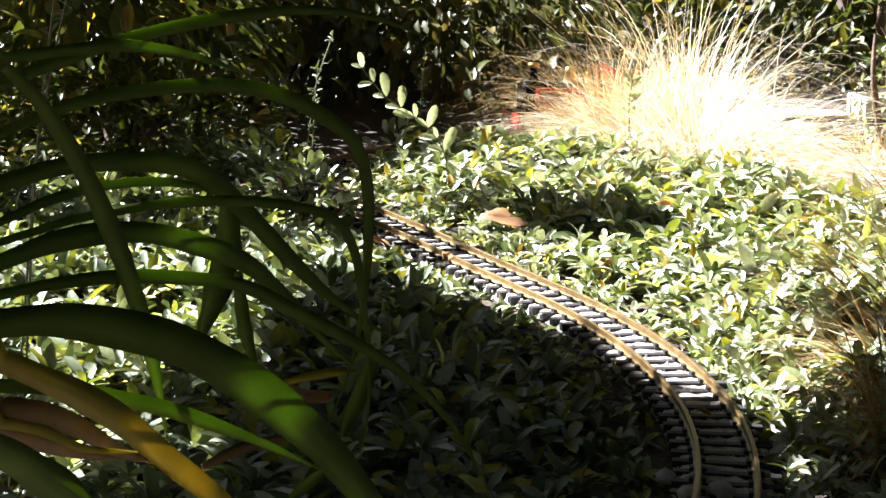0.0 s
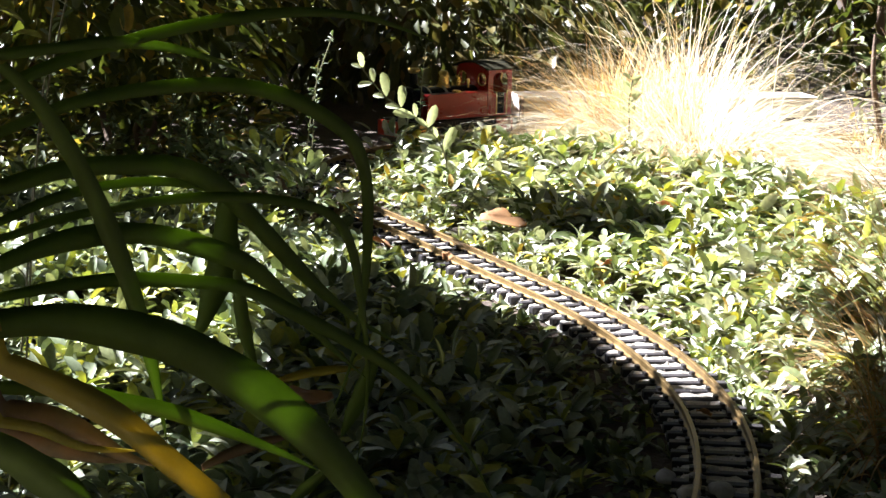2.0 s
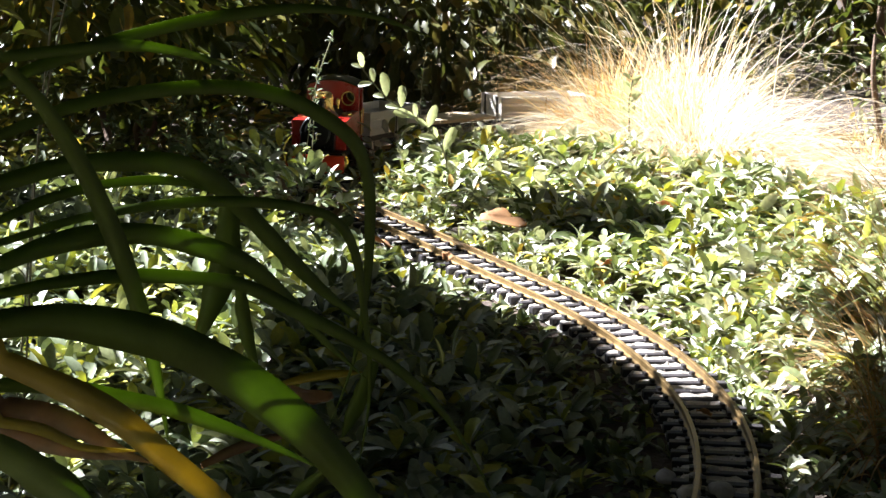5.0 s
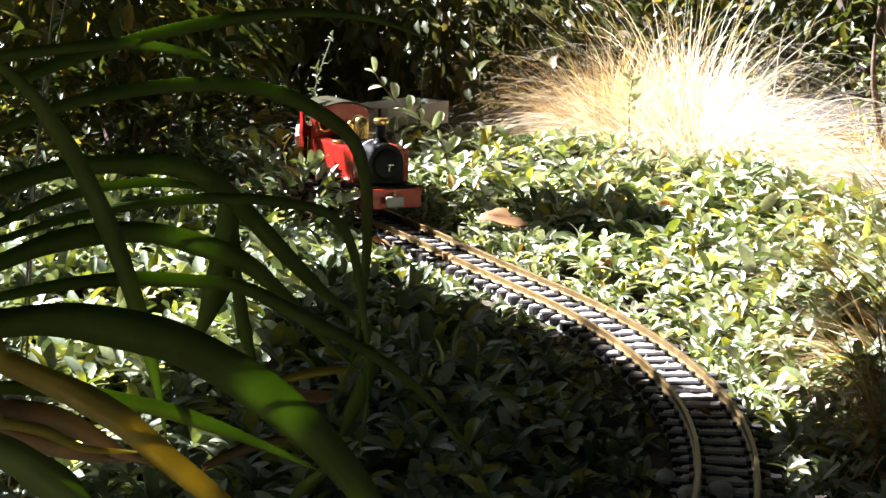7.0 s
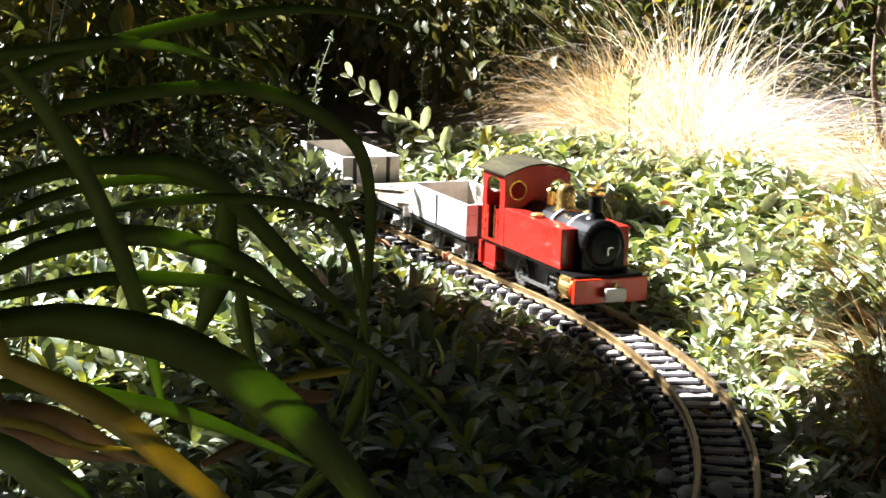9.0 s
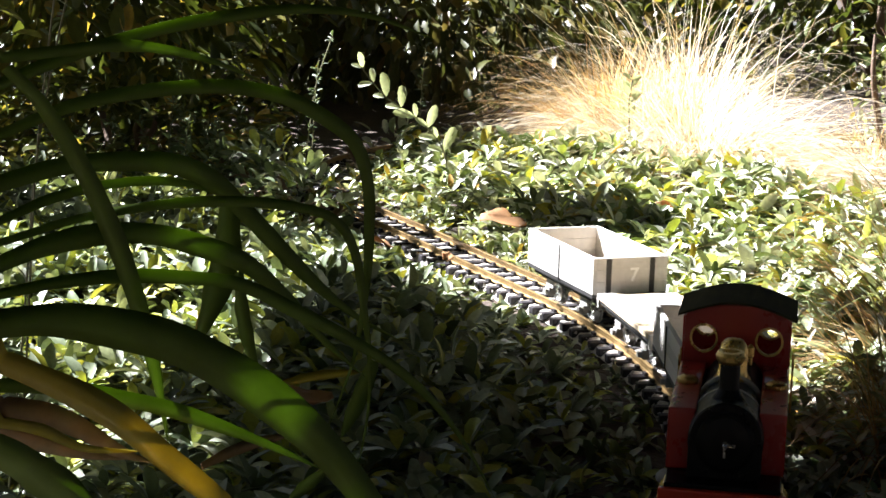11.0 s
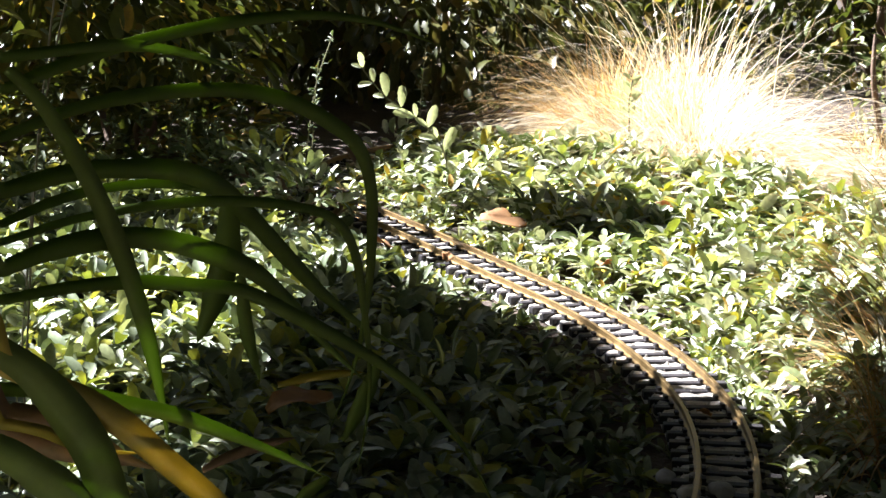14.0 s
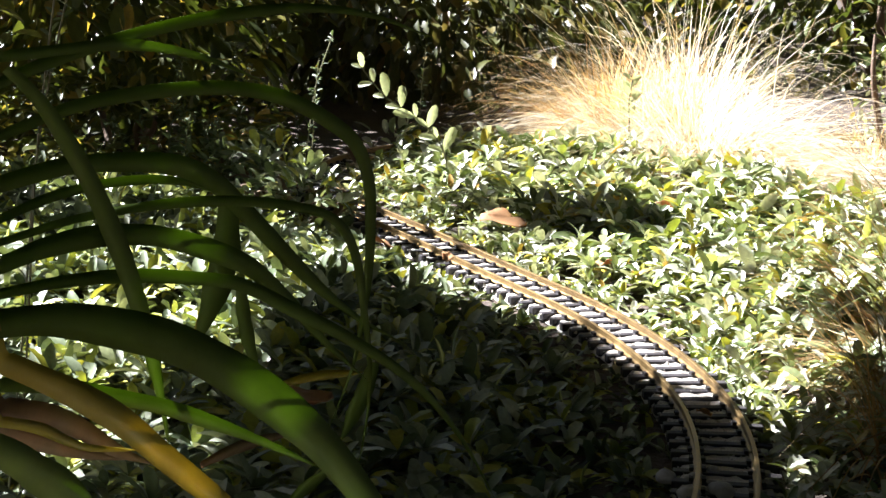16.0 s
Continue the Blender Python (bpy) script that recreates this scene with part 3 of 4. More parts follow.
clear_line = lambda P: track_distance(P[:, 0], P[:, 1]) > 0.07
grass_clump(0.38, 2.95, 5600, 0.33, 1.5, M_STRAW, "bleached straw-coloured ornamental grass clump glowing in the sun", 0.85, 0.0014, (-0.12, -0.05), 0.10, keep=clear_line)
grass_clump(0.41, 2.90, 4400, 0.20, 2.3, M_STRAW, "dense low mat of bleached grass at the clump's foot", 0.7, 0.0016, (0.1, -0.1), 0.13, keep=clear_line)
grass_clump(0.29, 3.02, 1300, 0.26, 1.5, M_STRAW, "small bleached straw-coloured grass clump arching over the bed", 1.0, 0.0014, (-0.35, -0.1), 0.06, keep=clear_line)
grass_clump(0.285, 3.14, 2200, 0.25, 0.8, M_STRAW_RUST, "golden-brown dry grass clump between the bed and the track", 0.35, 0.0015, (0.05, -0.05), 0.07, keep=clear_line)
grass_clump(0.37, 3.16, 1600, 0.27, 0.9, M_STRAW, "straw-coloured grass clump hiding the track behind", 0.4, 0.0015, (0.0, -0.05), 0.08, keep=clear_line)
grass_clump(0.46, 3.70, 500, 0.50, 0.8, M_STRAW, "tall straw-coloured ornamental grass behind the track", 0.45, 0.0016, (-0.1, -0.1), 0.10, keep=clear_line)
grass_clump(0.32, 3.64, 1500, 0.36, 1.2, M_STRAW_RUST, "rust-brown dry grass tuft behind the track", 0.7, 0.0015, (0.0, -0.1), 0.10, keep=clear_line)
for gx, gy, gn, gl, lx, mat in ((0.46, 1.75, 190, 0.24, -0.55, M_STRAW_DARK), (0.41, 1.56, 200, 0.22, -0.5, M_STRAW_DARK), (0.385, 1.44, 170, 0.20, -0.45, M_STRAW_DARK), (0.42, 1.62, 120, 0.23, -0.7, M_STRAW_RUST), (0.40, 1.38, 90, 0.20, -0.6, M_STRAW_RUST), (0.50, 1.95, 120, 0.22, -0.5, M_STRAW_DARK), (0.345, 1.45, 130, 0.17, -0.3, M_STRAW_RUST), (0.375, 1.56, 150, 0.18, -0.35, M_STRAW_DARK), (0.405, 1.68, 120, 0.18, -0.3, M_STRAW_RUST)):
    grass_clump(gx, gy, gn, gl, 1.1, mat, "rust and green grass tuft beside the track", 0.4, 0.0019, (lx, 0.0), 0.035, keep=clear_line)
grass_clump(0.52, 2.12, 130, 0.24, 1.0, M_STRAW_DARK, "rust and green grass tuft beside the bed", 0.35, 0.0015, (-0.4, 0.0), 0.03)
grass_clump(0.62, 2.45, 160, 0.25, 1.0, M_STRAW_DARK, "rust and green grass tuft at the edge of the bed", 0.35, 0.0016, (-0.35, 0.0), 0.04)
shrub("shrub", (0.77, 3.22, 0.16), (0.12, 0.10, 0.24), 560, 0.017, M_COVER, "thin twiggy shrub with small yellow-green leaves", hang=0.0, floor=0.04, stems=9)


grass_clump(0.66, 2.98, 420, 0.22, 1.6, M_STRAW_RUST, "rust-brown dry grass tuft beside the pale clump", 0.7, 0.0014, (-0.2, -0.1), 0.06, keep=clear_line)
grass_clump(0.52, 3.05, 90, 0.42, 1.2, M_STRAW, "few long arching straw-coloured grass stalks", 0.5, 0.0016, (0.5, 0.0), 0.03, keep=clear_line)


grass_clump(0.16, 3.14, 16, 0.2, 2.2, M_HERB, "few thin green stalks arching over the bed's edge", 0.6, 0.0013, (-0.6, 0.0), 0.03, keep=clear_line)


def branch():
    root = tagged(new("branch"), "leaning brown woody branch at the edge of the bed", "branch")
    root.matrix_world = pose(0.86, 3.25, -0.03)
    bm = bmesh.new()
    pts = spline([(0, 0, 0), (-0.03, 0, 0.13), (-0.08, 0.01, 0.3), (-0.11, 0.0, 0.5)], 12)
    rings = []
    for i, v in enumerate(pts):
        w = 0.014 * (1 - 0.5 * i / 11) * (1 + 0.1 * math.sin(i * 2.1))
        rings.append([bm.verts.new(v + Vector((math.cos(j * 0.7854) * w, math.sin(j * 0.7854) * w, 0))) for j in range(8)])
    for A, B in zip(rings, rings[1:]):
        for j in range(8):
            bm.faces.new((A[j], A[(j + 1) % 8], B[(j + 1) % 8], B[j]))
    bm.faces.new(rings[0][::-1])
    bm.faces.new(rings[-1])
    part("wood", bm, M_BARK, root, smooth=True)


branch()


def straw_litter():
    n = 2600
    x, y = RNG.uniform(0.36, 0.98, n), RNG.uniform(2.42, 3.1, n)
    ok = y > 2.44 + (0.75 - x) * 0.55
    x, y = x[ok], y[ok]
    n = len(x)
    base = np.stack([x, y, soil_height(x, y) + RNG.uniform(0.004, 0.05, n)], -1)
    d = RNG.normal(0, 1, (n, 3)) * np.array([[1, 1, 0.15]])
    ob = blade_cloud("straw_litter", base, d, RNG.uniform(0.04, 0.14, n), RNG.uniform(0.0010, 0.0022, n), RNG.uniform(0, 0.1, n), M_STRAW, seg=3)
    tagged(ob, "bleached dry grass litter lying in full sun", "dry grass", kind="stuff")


straw_litter()


# ---- day-lily in the foreground ----
LILY_ROOT = Vector((-0.40, 0.90, -0.02))
lily = tagged(new("day_lily"), "day-lily plant with long arching dark green strap leaves, some yellowed", "plant")
lily.matrix_world = Matrix.Translation(LILY_ROOT)
BLADES = []


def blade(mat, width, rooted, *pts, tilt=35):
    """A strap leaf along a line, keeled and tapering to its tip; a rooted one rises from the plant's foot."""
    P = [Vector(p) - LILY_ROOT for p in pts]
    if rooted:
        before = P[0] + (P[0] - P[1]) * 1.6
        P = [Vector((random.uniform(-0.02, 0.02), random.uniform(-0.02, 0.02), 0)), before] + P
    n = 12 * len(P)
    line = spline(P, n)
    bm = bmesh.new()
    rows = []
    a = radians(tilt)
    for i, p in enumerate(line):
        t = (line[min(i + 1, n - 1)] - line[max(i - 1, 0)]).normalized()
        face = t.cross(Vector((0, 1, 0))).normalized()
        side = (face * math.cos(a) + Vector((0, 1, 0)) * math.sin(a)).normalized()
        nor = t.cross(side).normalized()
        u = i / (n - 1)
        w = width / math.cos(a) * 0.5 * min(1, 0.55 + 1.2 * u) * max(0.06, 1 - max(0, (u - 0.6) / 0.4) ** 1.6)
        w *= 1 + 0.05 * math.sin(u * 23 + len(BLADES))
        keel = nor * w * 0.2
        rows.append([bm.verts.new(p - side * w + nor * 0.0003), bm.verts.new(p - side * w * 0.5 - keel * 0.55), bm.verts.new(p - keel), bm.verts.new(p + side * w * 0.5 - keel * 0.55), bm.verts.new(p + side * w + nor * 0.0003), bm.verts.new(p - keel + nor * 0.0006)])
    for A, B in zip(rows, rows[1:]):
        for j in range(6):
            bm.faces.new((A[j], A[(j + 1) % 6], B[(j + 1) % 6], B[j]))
    ob = part("leaf", bm, mat, lily, {M_BLADE_YELLOW: "yellow strap leaf", M_BLADE_DEAD: "withered brown strap leaf"}.get(mat, ""), smooth=True)
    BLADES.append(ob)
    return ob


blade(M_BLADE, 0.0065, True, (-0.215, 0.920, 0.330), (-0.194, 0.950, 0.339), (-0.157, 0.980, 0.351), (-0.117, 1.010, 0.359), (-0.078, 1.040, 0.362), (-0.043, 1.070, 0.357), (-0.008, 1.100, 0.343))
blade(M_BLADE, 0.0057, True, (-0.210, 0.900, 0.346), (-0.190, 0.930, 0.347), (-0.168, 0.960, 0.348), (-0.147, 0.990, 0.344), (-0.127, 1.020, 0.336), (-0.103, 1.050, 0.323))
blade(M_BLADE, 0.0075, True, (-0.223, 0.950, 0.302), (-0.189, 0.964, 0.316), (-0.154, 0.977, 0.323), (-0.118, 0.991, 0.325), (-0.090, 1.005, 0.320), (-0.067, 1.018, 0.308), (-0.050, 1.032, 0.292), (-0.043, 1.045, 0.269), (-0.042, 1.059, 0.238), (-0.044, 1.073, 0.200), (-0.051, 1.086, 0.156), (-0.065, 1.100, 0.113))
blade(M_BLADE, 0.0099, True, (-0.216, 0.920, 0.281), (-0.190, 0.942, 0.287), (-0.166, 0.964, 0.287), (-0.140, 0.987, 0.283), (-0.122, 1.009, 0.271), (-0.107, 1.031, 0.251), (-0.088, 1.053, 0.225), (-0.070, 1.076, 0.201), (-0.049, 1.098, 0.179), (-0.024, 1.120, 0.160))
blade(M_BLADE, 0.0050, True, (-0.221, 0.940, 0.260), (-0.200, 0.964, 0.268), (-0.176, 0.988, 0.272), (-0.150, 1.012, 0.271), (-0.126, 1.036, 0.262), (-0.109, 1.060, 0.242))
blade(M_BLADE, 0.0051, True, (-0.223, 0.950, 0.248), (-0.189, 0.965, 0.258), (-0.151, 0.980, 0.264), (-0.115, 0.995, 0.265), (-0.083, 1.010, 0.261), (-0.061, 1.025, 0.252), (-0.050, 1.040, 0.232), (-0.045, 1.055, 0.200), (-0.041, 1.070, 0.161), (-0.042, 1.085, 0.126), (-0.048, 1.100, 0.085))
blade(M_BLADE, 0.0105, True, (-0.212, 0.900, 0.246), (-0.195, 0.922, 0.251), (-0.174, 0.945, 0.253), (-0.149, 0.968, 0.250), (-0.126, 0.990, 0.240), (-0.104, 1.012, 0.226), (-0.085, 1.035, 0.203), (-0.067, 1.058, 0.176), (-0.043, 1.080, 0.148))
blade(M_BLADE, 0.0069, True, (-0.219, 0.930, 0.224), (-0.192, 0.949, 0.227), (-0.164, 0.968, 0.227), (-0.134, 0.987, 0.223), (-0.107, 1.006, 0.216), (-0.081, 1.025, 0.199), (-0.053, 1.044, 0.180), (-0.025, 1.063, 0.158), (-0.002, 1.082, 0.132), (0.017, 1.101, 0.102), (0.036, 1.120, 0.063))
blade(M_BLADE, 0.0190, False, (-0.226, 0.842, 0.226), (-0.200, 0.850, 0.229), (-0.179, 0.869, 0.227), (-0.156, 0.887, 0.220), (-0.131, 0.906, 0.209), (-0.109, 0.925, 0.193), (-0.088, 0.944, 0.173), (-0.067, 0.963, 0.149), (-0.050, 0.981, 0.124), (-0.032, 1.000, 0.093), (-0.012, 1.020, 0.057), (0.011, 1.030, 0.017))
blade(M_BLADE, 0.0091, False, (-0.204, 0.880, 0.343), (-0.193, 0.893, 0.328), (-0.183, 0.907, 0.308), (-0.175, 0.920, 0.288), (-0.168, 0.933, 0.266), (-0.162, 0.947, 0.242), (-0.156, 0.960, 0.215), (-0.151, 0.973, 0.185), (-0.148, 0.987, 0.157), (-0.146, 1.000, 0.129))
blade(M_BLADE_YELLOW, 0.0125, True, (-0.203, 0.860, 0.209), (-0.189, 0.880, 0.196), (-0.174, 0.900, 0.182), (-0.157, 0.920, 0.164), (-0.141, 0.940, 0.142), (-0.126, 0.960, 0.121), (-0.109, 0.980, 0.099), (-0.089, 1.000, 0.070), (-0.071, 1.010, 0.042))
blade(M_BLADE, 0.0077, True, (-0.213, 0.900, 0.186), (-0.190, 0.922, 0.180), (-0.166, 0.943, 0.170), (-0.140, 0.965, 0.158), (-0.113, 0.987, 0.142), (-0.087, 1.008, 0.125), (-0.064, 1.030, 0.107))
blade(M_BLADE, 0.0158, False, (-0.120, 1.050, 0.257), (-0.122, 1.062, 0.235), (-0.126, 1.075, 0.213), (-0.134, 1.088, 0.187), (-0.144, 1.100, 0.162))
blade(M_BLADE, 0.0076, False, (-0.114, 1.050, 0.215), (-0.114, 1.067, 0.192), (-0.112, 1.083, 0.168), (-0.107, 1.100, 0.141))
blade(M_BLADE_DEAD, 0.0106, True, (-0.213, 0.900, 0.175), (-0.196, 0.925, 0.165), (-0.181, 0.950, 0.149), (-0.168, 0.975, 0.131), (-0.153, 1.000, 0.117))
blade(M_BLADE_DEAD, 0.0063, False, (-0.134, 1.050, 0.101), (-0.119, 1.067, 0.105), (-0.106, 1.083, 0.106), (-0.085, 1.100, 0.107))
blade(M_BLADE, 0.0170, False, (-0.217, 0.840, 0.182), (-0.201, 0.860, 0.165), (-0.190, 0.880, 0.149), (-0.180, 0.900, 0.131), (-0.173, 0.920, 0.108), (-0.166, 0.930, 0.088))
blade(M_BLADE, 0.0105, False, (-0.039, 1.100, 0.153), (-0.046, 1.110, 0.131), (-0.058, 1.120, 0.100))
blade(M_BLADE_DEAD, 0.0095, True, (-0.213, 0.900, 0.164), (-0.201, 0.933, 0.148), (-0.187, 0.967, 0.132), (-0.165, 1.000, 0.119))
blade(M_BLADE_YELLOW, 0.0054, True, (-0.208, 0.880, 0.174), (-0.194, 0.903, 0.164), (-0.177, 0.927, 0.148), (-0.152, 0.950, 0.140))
# lit leaf, its brightness put in with the yellow material
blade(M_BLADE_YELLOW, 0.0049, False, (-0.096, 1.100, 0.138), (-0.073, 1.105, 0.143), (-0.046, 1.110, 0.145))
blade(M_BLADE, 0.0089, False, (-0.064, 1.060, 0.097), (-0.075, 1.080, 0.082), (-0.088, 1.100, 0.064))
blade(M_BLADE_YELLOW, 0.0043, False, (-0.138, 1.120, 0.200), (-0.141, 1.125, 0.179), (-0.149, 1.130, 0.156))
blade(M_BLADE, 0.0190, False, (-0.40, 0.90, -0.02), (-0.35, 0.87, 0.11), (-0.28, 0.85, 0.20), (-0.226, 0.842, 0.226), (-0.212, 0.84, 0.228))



# ---- sprigs and small plants ----
def sprig(name, x, y, z, nodes, leaf, mat, label, pairs=True):
    """A leafy shoot: a thin stem through nodes (local), with leaves in pairs."""
    root = tagged(new(name), label, "plant")
    root.matrix_world = pose(x, y, z)
    pts = spline(nodes, 20)
    bm = sweep(bmesh.new(), [(0.0012, 0), (0, 0.0012), (-0.0012, 0), (0, -0.0012)], pts, Vector((0.1, 1, 0.2)).normalized())
    part("stem", bm, M_STEM, root)
    first = None
    k = 0
    for i in range(4, 20, 2):
        t = (pts[min(i + 1, 19)] - pts[i - 1]).normalized()
        for sgn in ((-1, 1) if i < 19 else (1,)):
            d = (t * 0.7 + Vector((t.z, 0, -t.x)) * sgn * random.uniform(0.3, 1.2) + Vector((random.uniform(-0.35, 0.35), random.uniform(-0.5, 0.3), random.uniform(-0.1, 0.5)))).normalized()
            L = leaf * random.uniform(0.6, 1.35)
            ob = leaf_cloud("leaf", np.array([pts[i]]), np.array([d]), np.array([[0.2, -0.8, 0.5]]), np.array([L]), np.array([L * 0.42]), mat, root, curl=0.2)
            k += 1
    return root


SPRIG = sprig("leafy_shoot", 0.0, 2.62, 0.03, [(0.004, 0, 0), (-0.006, 0, 0.045), (-0.038, 0, 0.080), (-0.086, 0, 0.112), (-0.122, 0, 0.155)], 0.027, M_SPRIG, "pale green leafy shoot leaning over the track")
sprig("leafy_shoot", 0.278, 2.93, 0.02, [(0, 0, 0), (0.002, 0, 0.05), (0.0, 0, 0.09), (0.004, 0, 0.125)], 0.019, M_SPRIG, "upright leafy shoot against the pale grass")


def herb(x, y, h, lean, label="slim herb stem with tiny grey-green leaves"):
    root = tagged(new("herb"), label, "plant", "herbs by the track")
    root.matrix_world = pose(x, y, float(soil_height(x, y)[0]))
    pts = spline([(0, 0, 0), (lean * 0.3, 0, h * 0.4), (lean * 0.5, 0.005, h * 0.7), (lean, 0, h)], 14)
    part("stem", sweep(bmesh.new(), [(0.0008, 0), (0, 0.0008), (-0.0008, 0), (0, -0.0008)], pts, Vector((0.1, 1, 0.2)).normalized()), M_STEM, root)
    n = 46
    idx = RNG.uniform(3, 13, n)
    P = np.array([pts[int(i)].lerp(pts[min(int(i) + 1, 13)], i % 1) for i in idx])
    A = RNG.normal(0, 1, (n, 3)) * np.array([[1, 1, 0.4]]) + np.array([[0, 0, 0.6]])
    L = RNG.uniform(0.006, 0.013, n)
    leaf_cloud("foliage", P, A, RNG.normal(0, 0.5, (n, 3)) + np.array([[0, -0.4, 1]]), L, L * 0.3, M_HERB, root)
    return root


herb(-0.21, 2.72, 0.235, 0.045)
herb(-0.195, 2.74, 0.20, 0.01)
herb(-0.045, 2.95, 0.20, 0.01)
herb(-0.285, 1.25, 0.38, 0.03)
herb(-0.30, 1.28, 0.39, 0.05)
for k in range(16):
    hx = random.uniform(-0.5, -0.24)
    hy = random.uniform(2.55, 3.2)
    herb(hx, hy, random.uniform(0.08, 0.2), random.uniform(-0.03, 0.03))


def dead_leaf(x, y, z, size, rz, label="curled dry brown fallen leaf"):
    bm = bmesh.new()
    n = 7
    grid = []
    for i in range(n):
        t = i / (n - 1)
        w = size * 0.27 * math.sin(math.pi * min(1, t * 0.92 + 0.06)) ** 0.7 * random.uniform(0.75, 1.2)
        row = []
        for j in (-1, -0.5, 0, 0.5, 1):
            row.append(bm.verts.new(((t - 0.5) * size, j * w, abs(j) * w * 0.45 + size * 0.05 * math.sin(t * 6) + random.uniform(-0.05, 0.05) * size)))
        grid.append(row)
    for a, b in zip(grid, grid[1:]):
        for j in range(4):
            bm.faces.new((a[j], b[j], b[j + 1], a[j + 1]))
    ob = mesh_ob("fallen_leaf", bm, M_DEAD_LEAF)
    md = ob.modifiers.new("thickness", "SOLIDIFY")
    md.thickness = 0.0006
    for f in ob.data.polygons:
        f.use_smooth = True
    ob.matrix_world = pose(x, y, z, random.uniform(-25, 25), random.uniform(-20, 20), rz)
    return tagged(ob, label, "fallen leaf", "fallen leaves")

dead_leaf(0.074, 2.36, 0.018, 0.060, -10, "large curled brown fallen leaf beside the rail")
dead_leaf(0.185, 2.12, 0.016, 0.035, 60)
dead_leaf(0.28, 2.42, 0.035, 0.03, 30)
dead_leaf(0.005, 2.12, 0.018, 0.028, 80)
dead_leaf(-0.10, 1.34, 0.06, 0.05, 20)
dead_leaf(-0.075, 2.27, 0.004, 0.032, -20)
dead_leaf(0.226, 1.575, -0.004, 0.018, 40, "small yellow fallen leaf between the rails")
dead_leaf(0.20, 2.13, 0.014, 0.028, 15)
pebble(0.197, 1.405, 0.0075, 0.7)
pebble(0.213, 1.375, 0.011, 0.6)
pebble(0.188, 1.365, 0.010, 0.6)
pebble(0.203, 1.34, 0.009, 0.6)
pebble(0.176, 1.41, 0.009, 0.6)
pebble(0.215, 1.43, 0.006, 0.7)


# ---- the train ----
def plate(outline, holes, thick, m):
    """A flat sheet with openings cut through it, of real thickness."""
    bm = bmesh.new()
    loops = []
    for loop in (outline, *holes):
        vs = [bm.verts.new((a, b, 0)) for a, b in loop]
        loops.append([bm.edges.new((vs[i], vs[(i + 1) % len(vs)])) for i in range(len(vs))])
    bmesh.ops.triangle_fill(bm, edges=[e for l in loops for e in l], use_beauty=True, use_dissolve=False)
    r = bmesh.ops.extrude_face_region(bm, geom=list(bm.faces))
    for g in r["geom"]:
        if isinstance(g, bmesh.types.BMVert):
            g.co.z += thick
    bmesh.ops.recalc_face_normals(bm, faces=list(bm.faces))
    bmesh.ops.transform(bm, matrix=m, verts=list(bm.verts))
    return bm


def circle(cx, cy, r, n=20):
    return [(cx + r * math.cos(2 * math.pi * i / n), cy + r * math.sin(2 * math.pi * i / n)) for i in range(n)]


def wheelset(parent, x, r, spread=GAUGE / 2 - 0.003, spokes=False):
    """Two flanged wheels on an axle, turning together."""
    bm = bmesh.new()
    for sgn in (-1, 1):
        m = pose(0, 0, 0, 90 * sgn, 0, 0)
        m.translation = (0, -sgn * (spread - 0.003), 0)
        tube(bm, [(r * 0.3, -0.002), (r + 0.002, -0.001), (r + 0.002, 0.0005), (r, 0.001), (r, 0.0055), (r * 0.82, 0.0055), (r * 0.78, 0.0035), (r * 0.3, 0.0035), (r * 0.25, 0.006)], m, 20)
        if spokes:
            for k in range(6):
                a = k * math.pi / 3
                c = Vector((math.cos(a) * r * 0.55, -sgn * (spread + 0.001), math.sin(a) * r * 0.55))
                box(bm, c.x - 0.0012, c.x + 0.0012, c.y - 0.001, c.y + 0.001, c.z - 0.0012, c.z + 0.0012)
    tube(bm, [(0.0018, -spread), (0.0018, spread)], Y_AXIS, 8)
    ob = part("wheelset", bm, M_STEEL if not spokes else M_DARK, parent, "dark spoked wheels on an axle" if spokes else "steel wheels on an axle")
    ob.matrix_local = pose(x, 0, r)
    return ob, r, x


